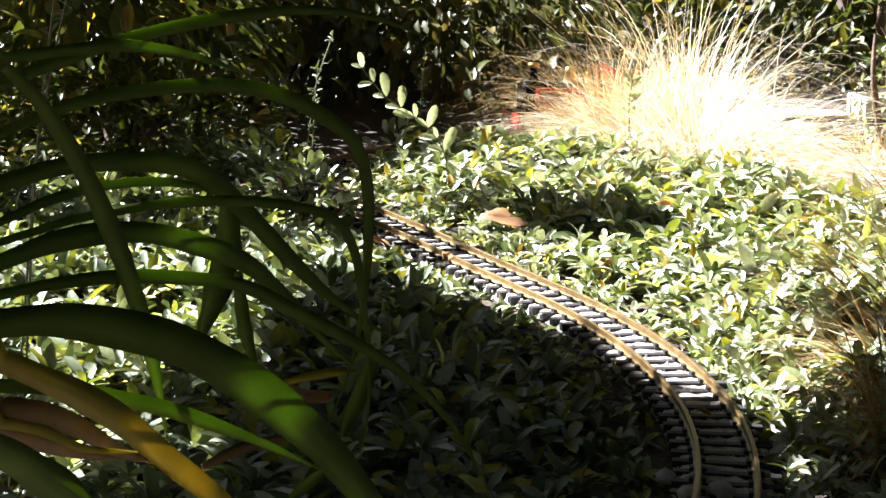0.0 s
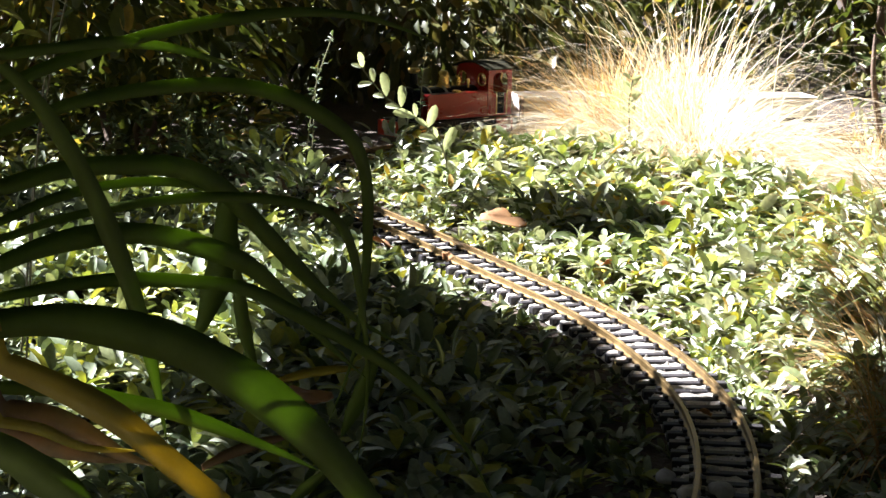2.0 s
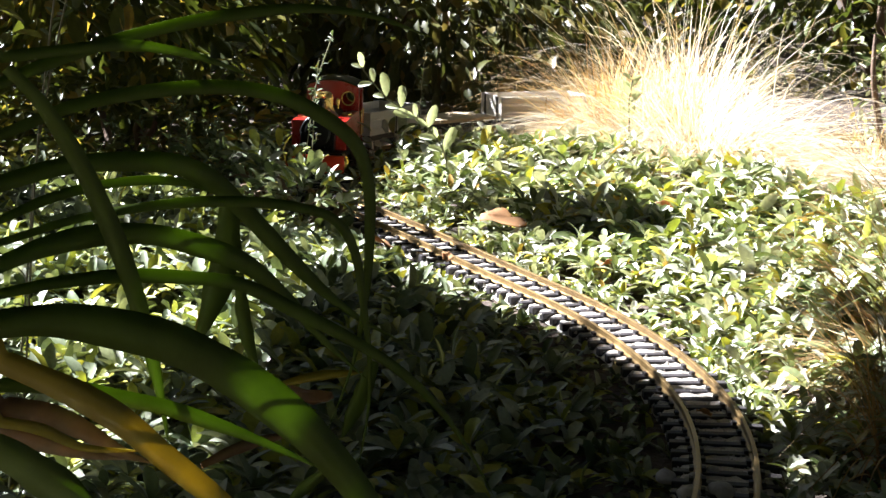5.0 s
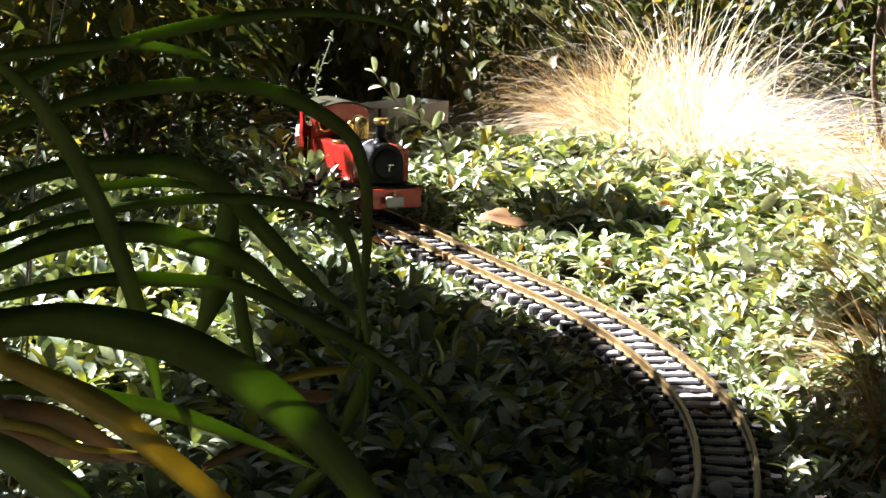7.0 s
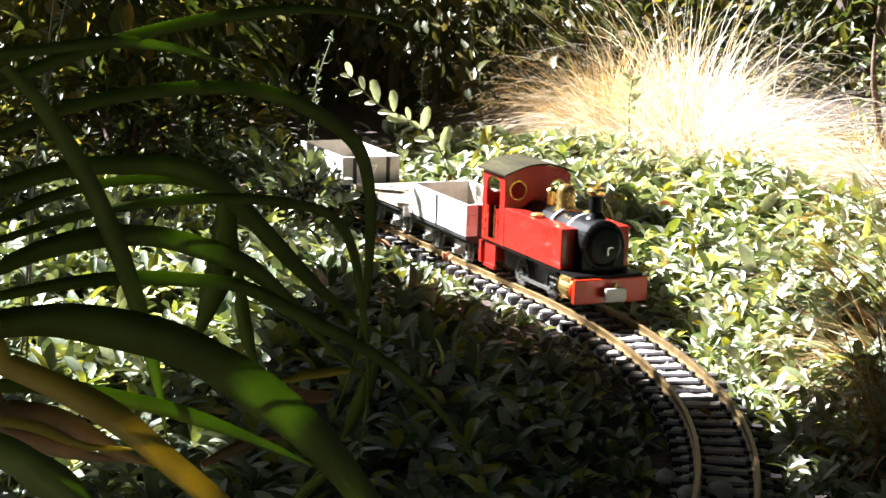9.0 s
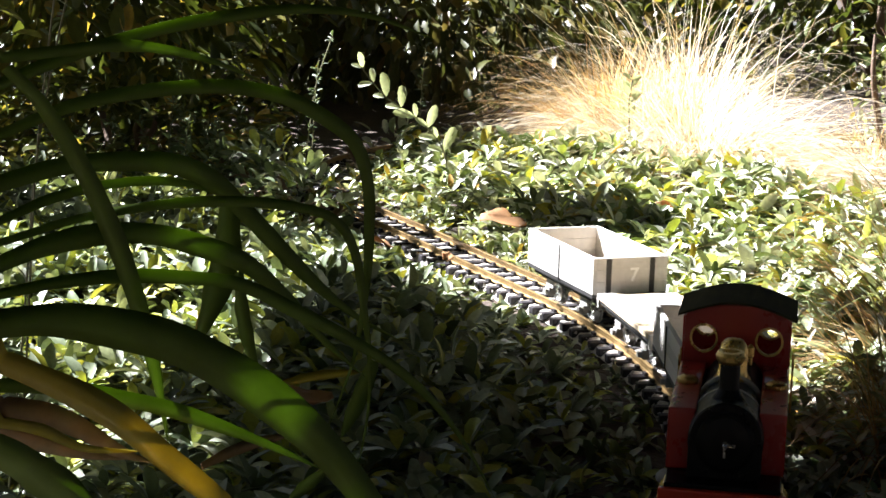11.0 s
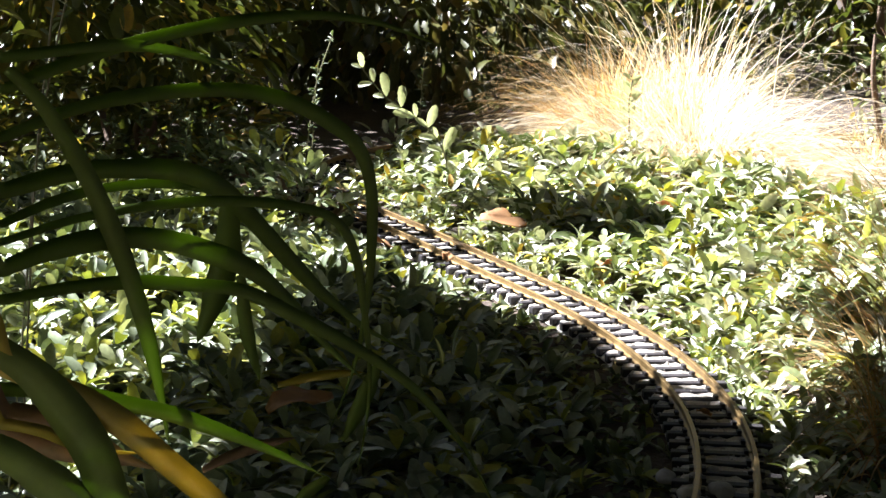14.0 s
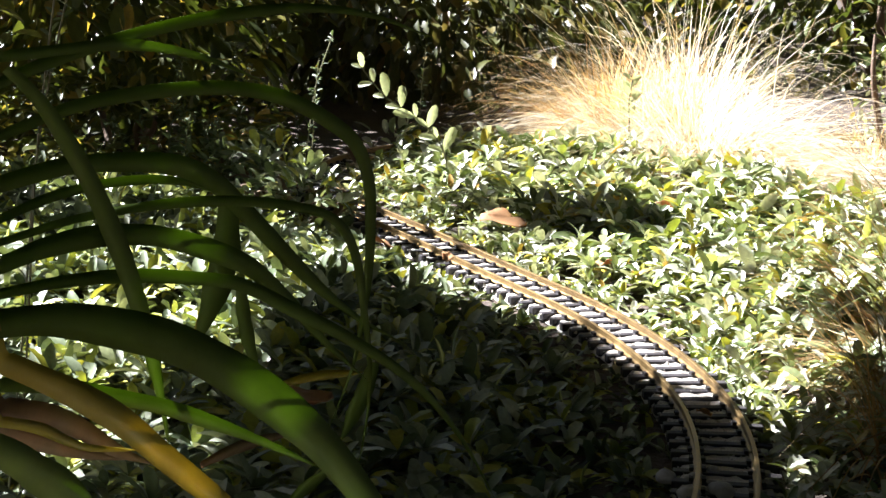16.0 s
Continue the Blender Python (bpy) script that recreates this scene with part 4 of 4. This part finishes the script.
def locomotive():
    """Small side-tank steam engine; its front beam's face is at x = 0, rail top at z = 0."""
    e = tagged(new("steam_locomotive"), "red model steam tank locomotive with black smokebox and brass fittings", "locomotive")
    part("footplate", box(bmesh.new(), -0.262, -0.006, -0.042, 0.042, 0.0400, 0.0435, 0.0008), M_BLACK, e)
    part("frame", box(box(bmesh.new(), -0.25, -0.01, -0.017, -0.013, 0.012, 0.040), -0.25, -0.01, 0.013, 0.017, 0.012, 0.040), M_DARK, e)
    part("front_buffer_beam", box(bmesh.new(), -0.007, 0.0, -0.046, 0.046, 0.0145, 0.0405, 0.0012), M_BEAM, e, "orange-red buffer beam")
    part("rear_buffer_beam", box(bmesh.new(), -0.269, -0.262, -0.044, 0.044, 0.0145, 0.0405, 0.0012), M_RED, e)
    bm = box(bmesh.new(), 0.0, 0.008, -0.004, 0.004, 0.021, 0.029, 0.001)
    box(bm, 0.008, 0.014, -0.0135, 0.0135, 0.0175, 0.0325, 0.003)
    part("coupling", bm, M_BUFFER, e, "grey cast coupling block")
    bm = tube(bmesh.new(), [(0.0006, 0), (0.0018, 0.001), (0.0018, 0.004), (0.0006, 0.006)], pose(0.0105, 0, 0.0325), 10)
    part("coupling_pin", bm, M_BRASS, e)
    bm = box(bmesh.new(), -0.283, -0.269, -0.012, 0.012, 0.018, 0.031, 0.002)
    part("coupling", bm, M_BUFFER, e, "grey cast coupling block")
    for sy in (-1, 1):
        part("side_tank", box(bmesh.new(), -0.198, -0.043, min(sy * 0.023, sy * 0.0435), max(sy * 0.023, sy * 0.0435), 0.0437, 0.0875, 0.0016), M_RED, e)
        part("tank_filler", tube(bmesh.new(), [(0.008, 0), (0.0085, 0.001), (0.0085, 0.003), (0.006, 0.0045), (0.001, 0.005)], pose(-0.125, sy * 0.034, 0.0875), 16), M_BRASS, e, smooth=False)
        # cylinders, rods and steps
        bm = tube(bmesh.new(), [(0.0125, 0), (0.0135, 0.002), (0.0115, 0.003), (0.0115, 0.03), (0.0135, 0.031), (0.0125, 0.033)], Matrix.Translation((-0.046, sy * 0.0345, 0.0265)) @ X_AXIS, 20)
        box(bm, -0.042, -0.016, sy * 0.0345 - 0.009, sy * 0.0345 + 0.009, 0.0285, 0.0398, 0.001)
        part("cylinder", bm, M_BRASS, e, "brass-clad steam cylinder", smooth=False)
        bm = box(bmesh.new(), -0.085, -0.046, sy * 0.034 - 0.0012, sy * 0.034 + 0.0012, 0.0285, 0.0305)
        box(bm, -0.085, -0.046, sy * 0.034 - 0.0012, sy * 0.034 + 0.0012, 0.0215, 0.0235)
        part("slide_bar", bm, M_STEEL, e)
        bm = box(bmesh.new(), -0.256, -0.226, sy * 0.040 - 0.0025, sy * 0.040 + 0.0025, 0.012, 0.016)
        box(bm, -0.256, -0.226, sy * 0.040 - 0.001, sy * 0.040 + 0.001, 0.016, 0.040)
        part("step", bm, M_RED, e, "red cab step plate")
        # cab side: low panel, pillars and an open doorway with a rounded head
        m = Matrix.Translation((0, sy * 0.0435 - (0.0 if sy > 0 else -0.0016), 0)) @ pose(0, 0, 0, 90, 0, 0)
        out = [(-0.262, 0.0437), (-0.1985, 0.0437), (-0.1985, 0.1225), (-0.262, 0.1225)]
        hole = [(-0.244, 0.047), (-0.222, 0.047), (-0.222, 0.082), (-0.213, 0.084), (-0.2115, 0.088), (-0.2115, 0.110), (-0.215, 0.1155), (-0.222, 0.118), (-0.240, 0.118), (-0.247, 0.1155), (-0.2505, 0.110), (-0.2505, 0.088), (-0.249, 0.084), (-0.244, 0.082)]
        part("cab_side", plate(out, [hole], 0.0016, m), M_RED, e)
        for x in (-0.2195, -0.2465):
            part("handrail", tube(bmesh.new(), [(0.0009, 0), (0.0009, 0.04)], pose(x, sy * 0.0462, 0.047), 8), M_BRASS, e)
    # cab front and back with round windows
    for x in (-0.2, -0.262):
        m = Matrix(((0, 0, 1, x), (1, 0, 0, 0), (0, 1, 0, 0), (0, 0, 0, 1)))
        arc = [(0.0418 * math.cos(a), 0.1222 + 0.0105 * math.sin(a)) for a in np.linspace(0, math.pi, 11)]
        part("cab_end", plate([(-0.0418, 0.0437), (0.0418, 0.0437)] + arc, [circle(-0.0262, 0.106, 0.0096), circle(0.0262, 0.106, 0.0096)], 0.0016, m), M_RED, e)
        for sy in (-1, 1):
            bm = tube(bmesh.new(), [(0.0096, 0), (0.0114, 0.0), (0.0114, 0.0012), (0.0096, 0.0012), (0.0096, 0)], Matrix.Translation((x + 0.0016, sy * 0.0262, 0.106)) @ X_AXIS, 24, cap=False)
            part("window_ring", bm, M_BRASS, e, "brass window ring")
    # roof
    bm = bmesh.new()
    top, bot = [], []
    for a in np.linspace(-1, 1, 13):
        z = 0.1235 + 0.0115 * math.cos(a * math.pi / 2)
        top.append([bm.verts.new((x, a * 0.0475, z + 0.0018)) for x in (-0.272, -0.189)])
        bot.append([bm.verts.new((x, a * 0.0475, z)) for x in (-0.272, -0.189)])
    for A, B in zip(top, top[1:]):
        bm.faces.new((A[0], A[1], B[1], B[0]))
    for A, B in zip(bot, bot[1:]):
        bm.faces.new((A[0], B[0], B[1], A[1]))
    for i in range(12):
        bm.faces.new((top[i][1], bot[i][1], bot[i + 1][1], top[i + 1][1]))
        bm.faces.new((top[i][0], top[i + 1][0], bot[i + 1][0], bot[i][0]))
    bm.faces.new((top[0][0], bot[0][0], bot[0][1], top[0][1]))
    bm.faces.new((top[-1][0], top[-1][1], bot[-1][1], bot[-1][0]))
    part("roof", bm, M_ROOF, e, "weathered dark olive cab roof with dappled light painted on")
    part("bunker", box(bmesh.new(), -0.2605, -0.252, -0.0415, 0.0415, 0.0438, 0.080, 0.001), M_BLACK, e)
    # boiler line
    part("boiler", tube(bmesh.new(), [(0.0245, 0), (0.0245, 0.13)], Matrix.Translation((-0.198, 0, 0.0705)) @ X_AXIS, 32), M_BLACK, e, smooth=False)
    part("smokebox", tube(bmesh.new(), [(0.0245, 0), (0.0275, 0.0005), (0.0275, 0.045), (0.0262, 0.047), (0.022, 0.047)], Matrix.Translation((-0.069, 0, 0.0705)) @ X_AXIS, 40), M_BLACK, e, "black smokebox")
    part("saddle", box(bmesh.new(), -0.068, -0.0225, -0.0268, 0.0268, 0.0437, 0.0705, 0.001), M_BLACK, e)
    door = part("smokebox_door", tube(bmesh.new(), [(0.0215, 0), (0.0215, 0.0015), (0.018, 0.0035), (0.010, 0.0048), (0.001, 0.0052)], Matrix.Translation((-0.022, 0, 0.0705)) @ X_AXIS, 36), M_BLACK, e)
    bm = tube(bmesh.new(), [(0.002, 0), (0.002, 0.006), (0.001, 0.007)], Matrix.Translation((-0.017, 0, 0.0705)) @ X_AXIS, 10)
    box(bm, -0.0125, -0.0110, -0.0009, 0.0009, 0.0625, 0.0705)
    box(bm, -0.0143, -0.0128, 0.0, 0.0075, 0.0697, 0.0713)
    part("door_handle", bm, M_STEEL, door, "steel dart handle")
    for a in (60, 120, -60, -120, 0, 180):
        bm = tube(bmesh.new(), [(0.0016, 0), (0.0016, 0.0015), (0.0006, 0.0022)], Matrix.Translation((-0.0222, 0.0245 * math.cos(radians(a)), 0.0705 + 0.0245 * math.sin(radians(a)))) @ X_AXIS, 8)
        part("rivet", bm, M_BLACK, e)
    for x in (-0.072, -0.115):
        part("boiler_band", tube(bmesh.new(), [(0.0278, 0), (0.0278, 0.0035)], Matrix.Translation((x, 0, 0.0705)) @ X_AXIS, 40), M_BUFFER, e, "pale boiler band")
    chim = part("chimney", tube(bmesh.new(), [(0.0125, 0), (0.010, 0.003), (0.0076, 0.007), (0.0072, 0.024), (0.0085, 0.0245)], pose(-0.046, 0, 0.0965), 24), M_BLACK, e)
    part("chimney_cap", tube(bmesh.new(), [(0.0078, 0), (0.0105, 0.0025), (0.0112, 0.006), (0.0098, 0.0085), (0.0066, 0.0088), (0.006, 0.004)], pose(-0.046, 0, 0.1210), 24), M_BRASS, chim, "brass chimney cap")
    part("dome", tube(bmesh.new(), [(0.0145, 0), (0.0118, 0.004), (0.0110, 0.008), (0.0110, 0.020), (0.0098, 0.0255), (0.0065, 0.0288), (0.001, 0.030)], pose(-0.122, 0, 0.0935), 28), M_BRASS, e, "polished brass steam dome", smooth=True)
    part("safety_valve", tube(bmesh.new(), [(0.006, 0), (0.0042, 0.003), (0.0042, 0.016), (0.0055, 0.017), (0.003, 0.02)], pose(-0.162, 0, 0.0935), 16), M_BRASS, e)
    part("whistle", tube(bmesh.new(), [(0.002, 0), (0.002, 0.006), (0.0032, 0.007), (0.0032, 0.014), (0.001, 0.016)], pose(-0.176, 0.012, 0.092), 12), M_BRASS, e)
    # the body's proportions
    for ob in e.children_recursive:
        ob.data.transform(Matrix.Diagonal((0.88, 0.92, 0.98, 1)))
    sets = [wheelset(e, -0.088, 0.0165, spokes=True), wheelset(e, -0.163, 0.0165, spokes=True)]
    rods = []
    for sy in (-1, 1):
        bm = box(bmesh.new(), -0.041, 0.041, -0.001, 0.001, -0.0022, 0.0022, 0.0008)
        for x in (-0.0375, 0.0375):
            tube(bm, [(0.0042, -0.0016), (0.0042, 0.0016)], Matrix.Translation((x, 0, 0)) @ Y_AXIS, 14)
        rod = part("coupling_rod", bm, M_STEEL, e, "bright steel coupling rod")
        rods.append((rod, sy))
    return e, sets, rods


def underframe(w, L, n_coupler=True):
    """Black frame, axle guards and springs, wheels and a coupling block at each end."""
    bm = bmesh.new()
    for sy in (-1, 1):
        box(bm, -L + 0.004, -0.004, sy * 0.031 - 0.003, sy * 0.031 + 0.003, 0.0265, 0.0362)
    for x in (-0.008, -L / 2, -L + 0.008):
        box(bm, x - 0.003, x + 0.003, -0.030, 0.030, 0.028, 0.0360)
    part("underframe", bm, M_DARK, w)
    for x in (-L * 0.24, -L * 0.76):
        for sy in (-1, 1):
            bm = box(bmesh.new(), x - 0.005, x + 0.005, sy * 0.0305 - 0.0035, sy * 0.0305 + 0.0035, 0.0085, 0.0175, 0.001)
            box(bm, x - 0.009, x + 0.009, sy * 0.0305 - 0.001, sy * 0.0305 + 0.001, 0.0175, 0.027)
            box(bm, x - 0.003, x + 0.003, sy * 0.0335, sy * 0.0335 + sy * 0.004 if sy > 0 else sy * 0.0335, 0.0105, 0.0155) if sy > 0 else box(bm, x - 0.003, x + 0.003, -0.0375, -0.0335, 0.0105, 0.0155)
            part("axle_guard", bm, M_BUFFER, w, "grey axle box and guard")
    for x0, x1 in ((0.0, 0.013), (-L - 0.013, -L)):
        part("coupling", box(bmesh.new(), x0, x1, -0.010, 0.010, 0.0185, 0.031, 0.002), M_BUFFER, w, "grey cast coupling block")
    return [wheelset(w, -L * 0.24, 0.0125), wheelset(w, -L * 0.76, 0.0125)]


def open_wagon(label, numbered):
    L, W, z0, H = 0.17, 0.081, 0.0365, 0.0365
    w = tagged(new("open_wagon"), label, "goods wagon", "wagons of the train")
    t = 0.0042
    n = 3
    h = H / n
    for k in range(n):
        a, b = z0 + k * h + 0.00008, z0 + (k + 1) * h - 0.00008
        for sy in (-1, 1):
            y0, y1 = sorted((sy * (W / 2 - t), sy * W / 2))
            part("plank", box(bmesh.new(), -L, 0, y0, y1, a, b, 0.0003), M_WOOD_WHITE, w)
        for x0 in (-L, -t):
            part("plank", box(bmesh.new(), x0, x0 + t, -W / 2 + t, W / 2 - t, a, b, 0.0003), M_WOOD_WHITE, w)
    for k in range(8):
        x = -L + t + (L - 2 * t) * k / 8
        part("floor_board", box(bmesh.new(), x + 0.0002, x + (L - 2 * t) / 8 - 0.0002, -W / 2 + t, W / 2 - t, z0 - 0.0001, z0 + 0.004, 0.0004), M_WOOD_TAN, w)
    part("sole_plate", box(bmesh.new(), -L, 0, -W / 2, W / 2, z0 - 0.0042, z0 - 0.0004, 0.0004), M_DARK, w)
    # iron straps
    for x0, x1 in ((-L - 0.0011, -L), (0.0, 0.0011)):
        for y in (-W * 0.29, W * 0.29):
            part("strap", box(bmesh.new(), x0, x1, y - 0.0026, y + 0.0026, z0 - 0.002, z0 + H - 0.0012), M_DARK, w, "black iron strap")
    for sy in (-1, 1):
        y0, y1 = sorted((sy * W / 2, sy * (W / 2 + 0.0011)))
        for x in (-L * 0.5,):
            part("strap", box(bmesh.new(), x - 0.0009, x + 0.0009, y0, y1, z0 - 0.002, z0 + H - 0.0012), M_DARK, w, "black iron strap")
    if numbered:
        cu = bpy.data.curves.new("wagon_number", "FONT")
        cu.body = "7"
        cu.size = 0.019
        cu.offset = 0.0004
        cu.extrude = 0.0002
        cu.align_x = cu.align_y = "CENTER"
        cu.materials.append(M_WHITE)
        ob = new("wagon_number", cu)
        ob.parent = w
        ob.matrix_local = Matrix(((0, 0, 1, 0.0004), (1, 0, 0, 0.004), (0, 1, 0, z0 + H * 0.5), (0, 0, 0, 1)))
        ob["label"] = "white painted number on the wagon end"
    return w, underframe(w, L), L


def flat_wagon():
    L, W, z0 = 0.168, 0.081, 0.0365
    w = tagged(new("flat_wagon"), "low flat wagon with a bare pale wooden deck", "goods wagon", "wagons of the train")
    for k in range(10):
        x = -L + L * k / 10
        part("deck_board", box(bmesh.new(), x + 0.00015, x + L / 10 - 0.00015, -W / 2, W / 2, z0, z0 + 0.0048, 0.0004), M_WOOD_TAN, w)
    for x0 in (-L - 0.004, 0.0):
        part("headstock", box(bmesh.new(), x0, x0 + 0.004, -W / 2, W / 2, z0 - 0.009, z0 + 0.0046, 0.0006), M_WOOD_WHITE, w)
    part("sole_plate", box(bmesh.new(), -L, 0, -W / 2 + 0.002, W / 2 - 0.002, z0 - 0.0045, z0 - 0.0004, 0.0004), M_DARK, w)
    return w, underframe(w, L), L


ENGINE, ENGINE_SETS, ENGINE_RODS = locomotive()
WAGON_A = open_wagon("open planked pale grey wooden wagon coupled behind the engine", False)
FLAT = flat_wagon()
WAGON_B = open_wagon("open pale grey plank wagon with black straps, last in train", True)

# seconds, metres run by the engine's front since the start
RUN = ((0.0, 0.0), (1.0, 0.112), (2.0, 0.262), (3.0, 0.415), (4.0, 0.56), (5.0, 0.695), (6.0, 0.83), (6.6, 0.925), (7.0, 1.004), (7.5, 1.133), (8.0, 1.275), (8.5, 1.430), (9.0, 1.591), (9.2, 1.658), (11.3, 2.405), (12.0, 2.645), (12.5, 2.815), (14.0, 3.29), (16.0, 3.40))


def run_at(t):
    """Smooth run through the table's rows."""
    T, S = [r[0] for r in RUN], [r[1] for r in RUN]
    i = max(k for k in range(len(T) - 1) if T[k] <= t + 1e-9)

    def slope(k):
        a, b = max(k - 1, 0), min(k + 1, len(T) - 1)
        return (S[b] - S[a]) / (T[b] - T[a])
    h = T[i + 1] - T[i]
    u = (t - T[i]) / h
    return (S[i] * (1 + 2 * u) * (1 - u) ** 2 + h * slope(i) * u * (1 - u) ** 2 + S[i + 1] * u * u * (3 - 2 * u) + h * slope(i + 1) * u * u * (u - 1))


def vehicle_pose(s, a, b):
    """Pose of a vehicle whose front is s along the line, with axles a and b behind its front."""
    p, q = on_line(s - a), on_line(s - b)
    d = (p - q).normalized()
    o = p + d * a
    return pose(o.x, o.y, 0, 0, 0, math.degrees(math.atan2(d.y, d.x)))


TIMES = [round(0.1 * k, 1) for k in range(161)]
BEHIND = {"a": 0.268, "flat": 0.460, "b": 0.652}


def swing(ob, centre, rows):
    """Rocks a part about its foot: (seconds, degrees in the picture's plane, degrees towards the viewer)."""
    c = Matrix.Translation(centre)
    base = ob.matrix_basis.copy()
    walk(ob, [(t, base @ c @ pose(0, 0, 0, f, r, 0) @ c.inverted()) for t, r, f in rows])


# the broad leaf that a gust bends down near the end, and the degrees by which it hangs
BIG_BLADE = 8
GUST = ((0.0, 0.0), (1.5, 0.3), (3.0, -0.2), (5.0, 0.3), (7.0, -0.2), (9.0, 0.2), (11.3, 0.0), (11.9, 0.8), (12.2, 2.0), (12.5, 4.0), (12.7, 9.5), (12.9, 18.0), (13.1, 30.0), (13.3, 33.0), (13.5, 35.5), (13.7, 38.0), (13.9, 46.0), (14.1, 44.0), (14.4, 20.0), (14.7, 14.0), (15.0, 2.5), (15.4, 0.0), (16.0, 0.0))


def motions():
    trains = ((ENGINE, 0.0, 0.088, 0.163, ENGINE_SETS), (WAGON_A[0], BEHIND["a"], 0.041, 0.129, WAGON_A[1]), (FLAT[0], BEHIND["flat"], 0.040, 0.128, FLAT[1]), (WAGON_B[0], BEHIND["b"], 0.041, 0.129, WAGON_B[1]))
    for ob, back, a, b, sets in trains:
        walk(ob, [(t, vehicle_pose(S_ZERO + run_at(t) - back, a, b)) for t in TIMES])
        for ws, r, x in sets:
            walk(ws, [(t, pose(x, 0, r, 0, math.degrees(run_at(t) / r), 0)) for t in TIMES])
    for rod, sy in ENGINE_RODS:
        rows = []
        for t in TIMES:
            a = run_at(t) / 0.0165 + (math.pi / 2 if sy > 0 else 0)
            rows.append((t, pose(-0.1255 + 0.007 * math.sin(a), sy * 0.0275, 0.0165 + 0.007 * math.cos(a))))
        walk(rod, rows)
    # the shoot by the track is brushed aside by the train
    swing(SPRIG, (0, 0, 0), [(0, 0, 0), (4.2, 0, 0), (6.4, 0, 0), (7.0, 6, -34), (7.5, 18, -50), (8.0, 34, -72), (8.3, 16, -22), (8.6, 2, -8), (9.0, -6, 0), (9.5, 2, 0), (10.1, -1, 0), (11.0, 0, 0), (16, 0, 0)])
    swing(BLADES[BIG_BLADE], (0.185, -0.055, 0.248), [(t, a, 0.0) for t, a in GUST])
    # the day-lily's other leaves stir in the air
    for k, ob in enumerate(BLADES):
        rows = []
        for t in [0.5 * i for i in range(33)]:
            turn = 0.22 * math.sin(t * 1.1 + k * 1.7) + 0.4 * math.exp(-((t - 14.0) / 1.0) ** 2)
            rows.append((t, turn, 0.0))
        if k != BIG_BLADE:
            swing(ob, (0, 0, 0), rows)


motions()
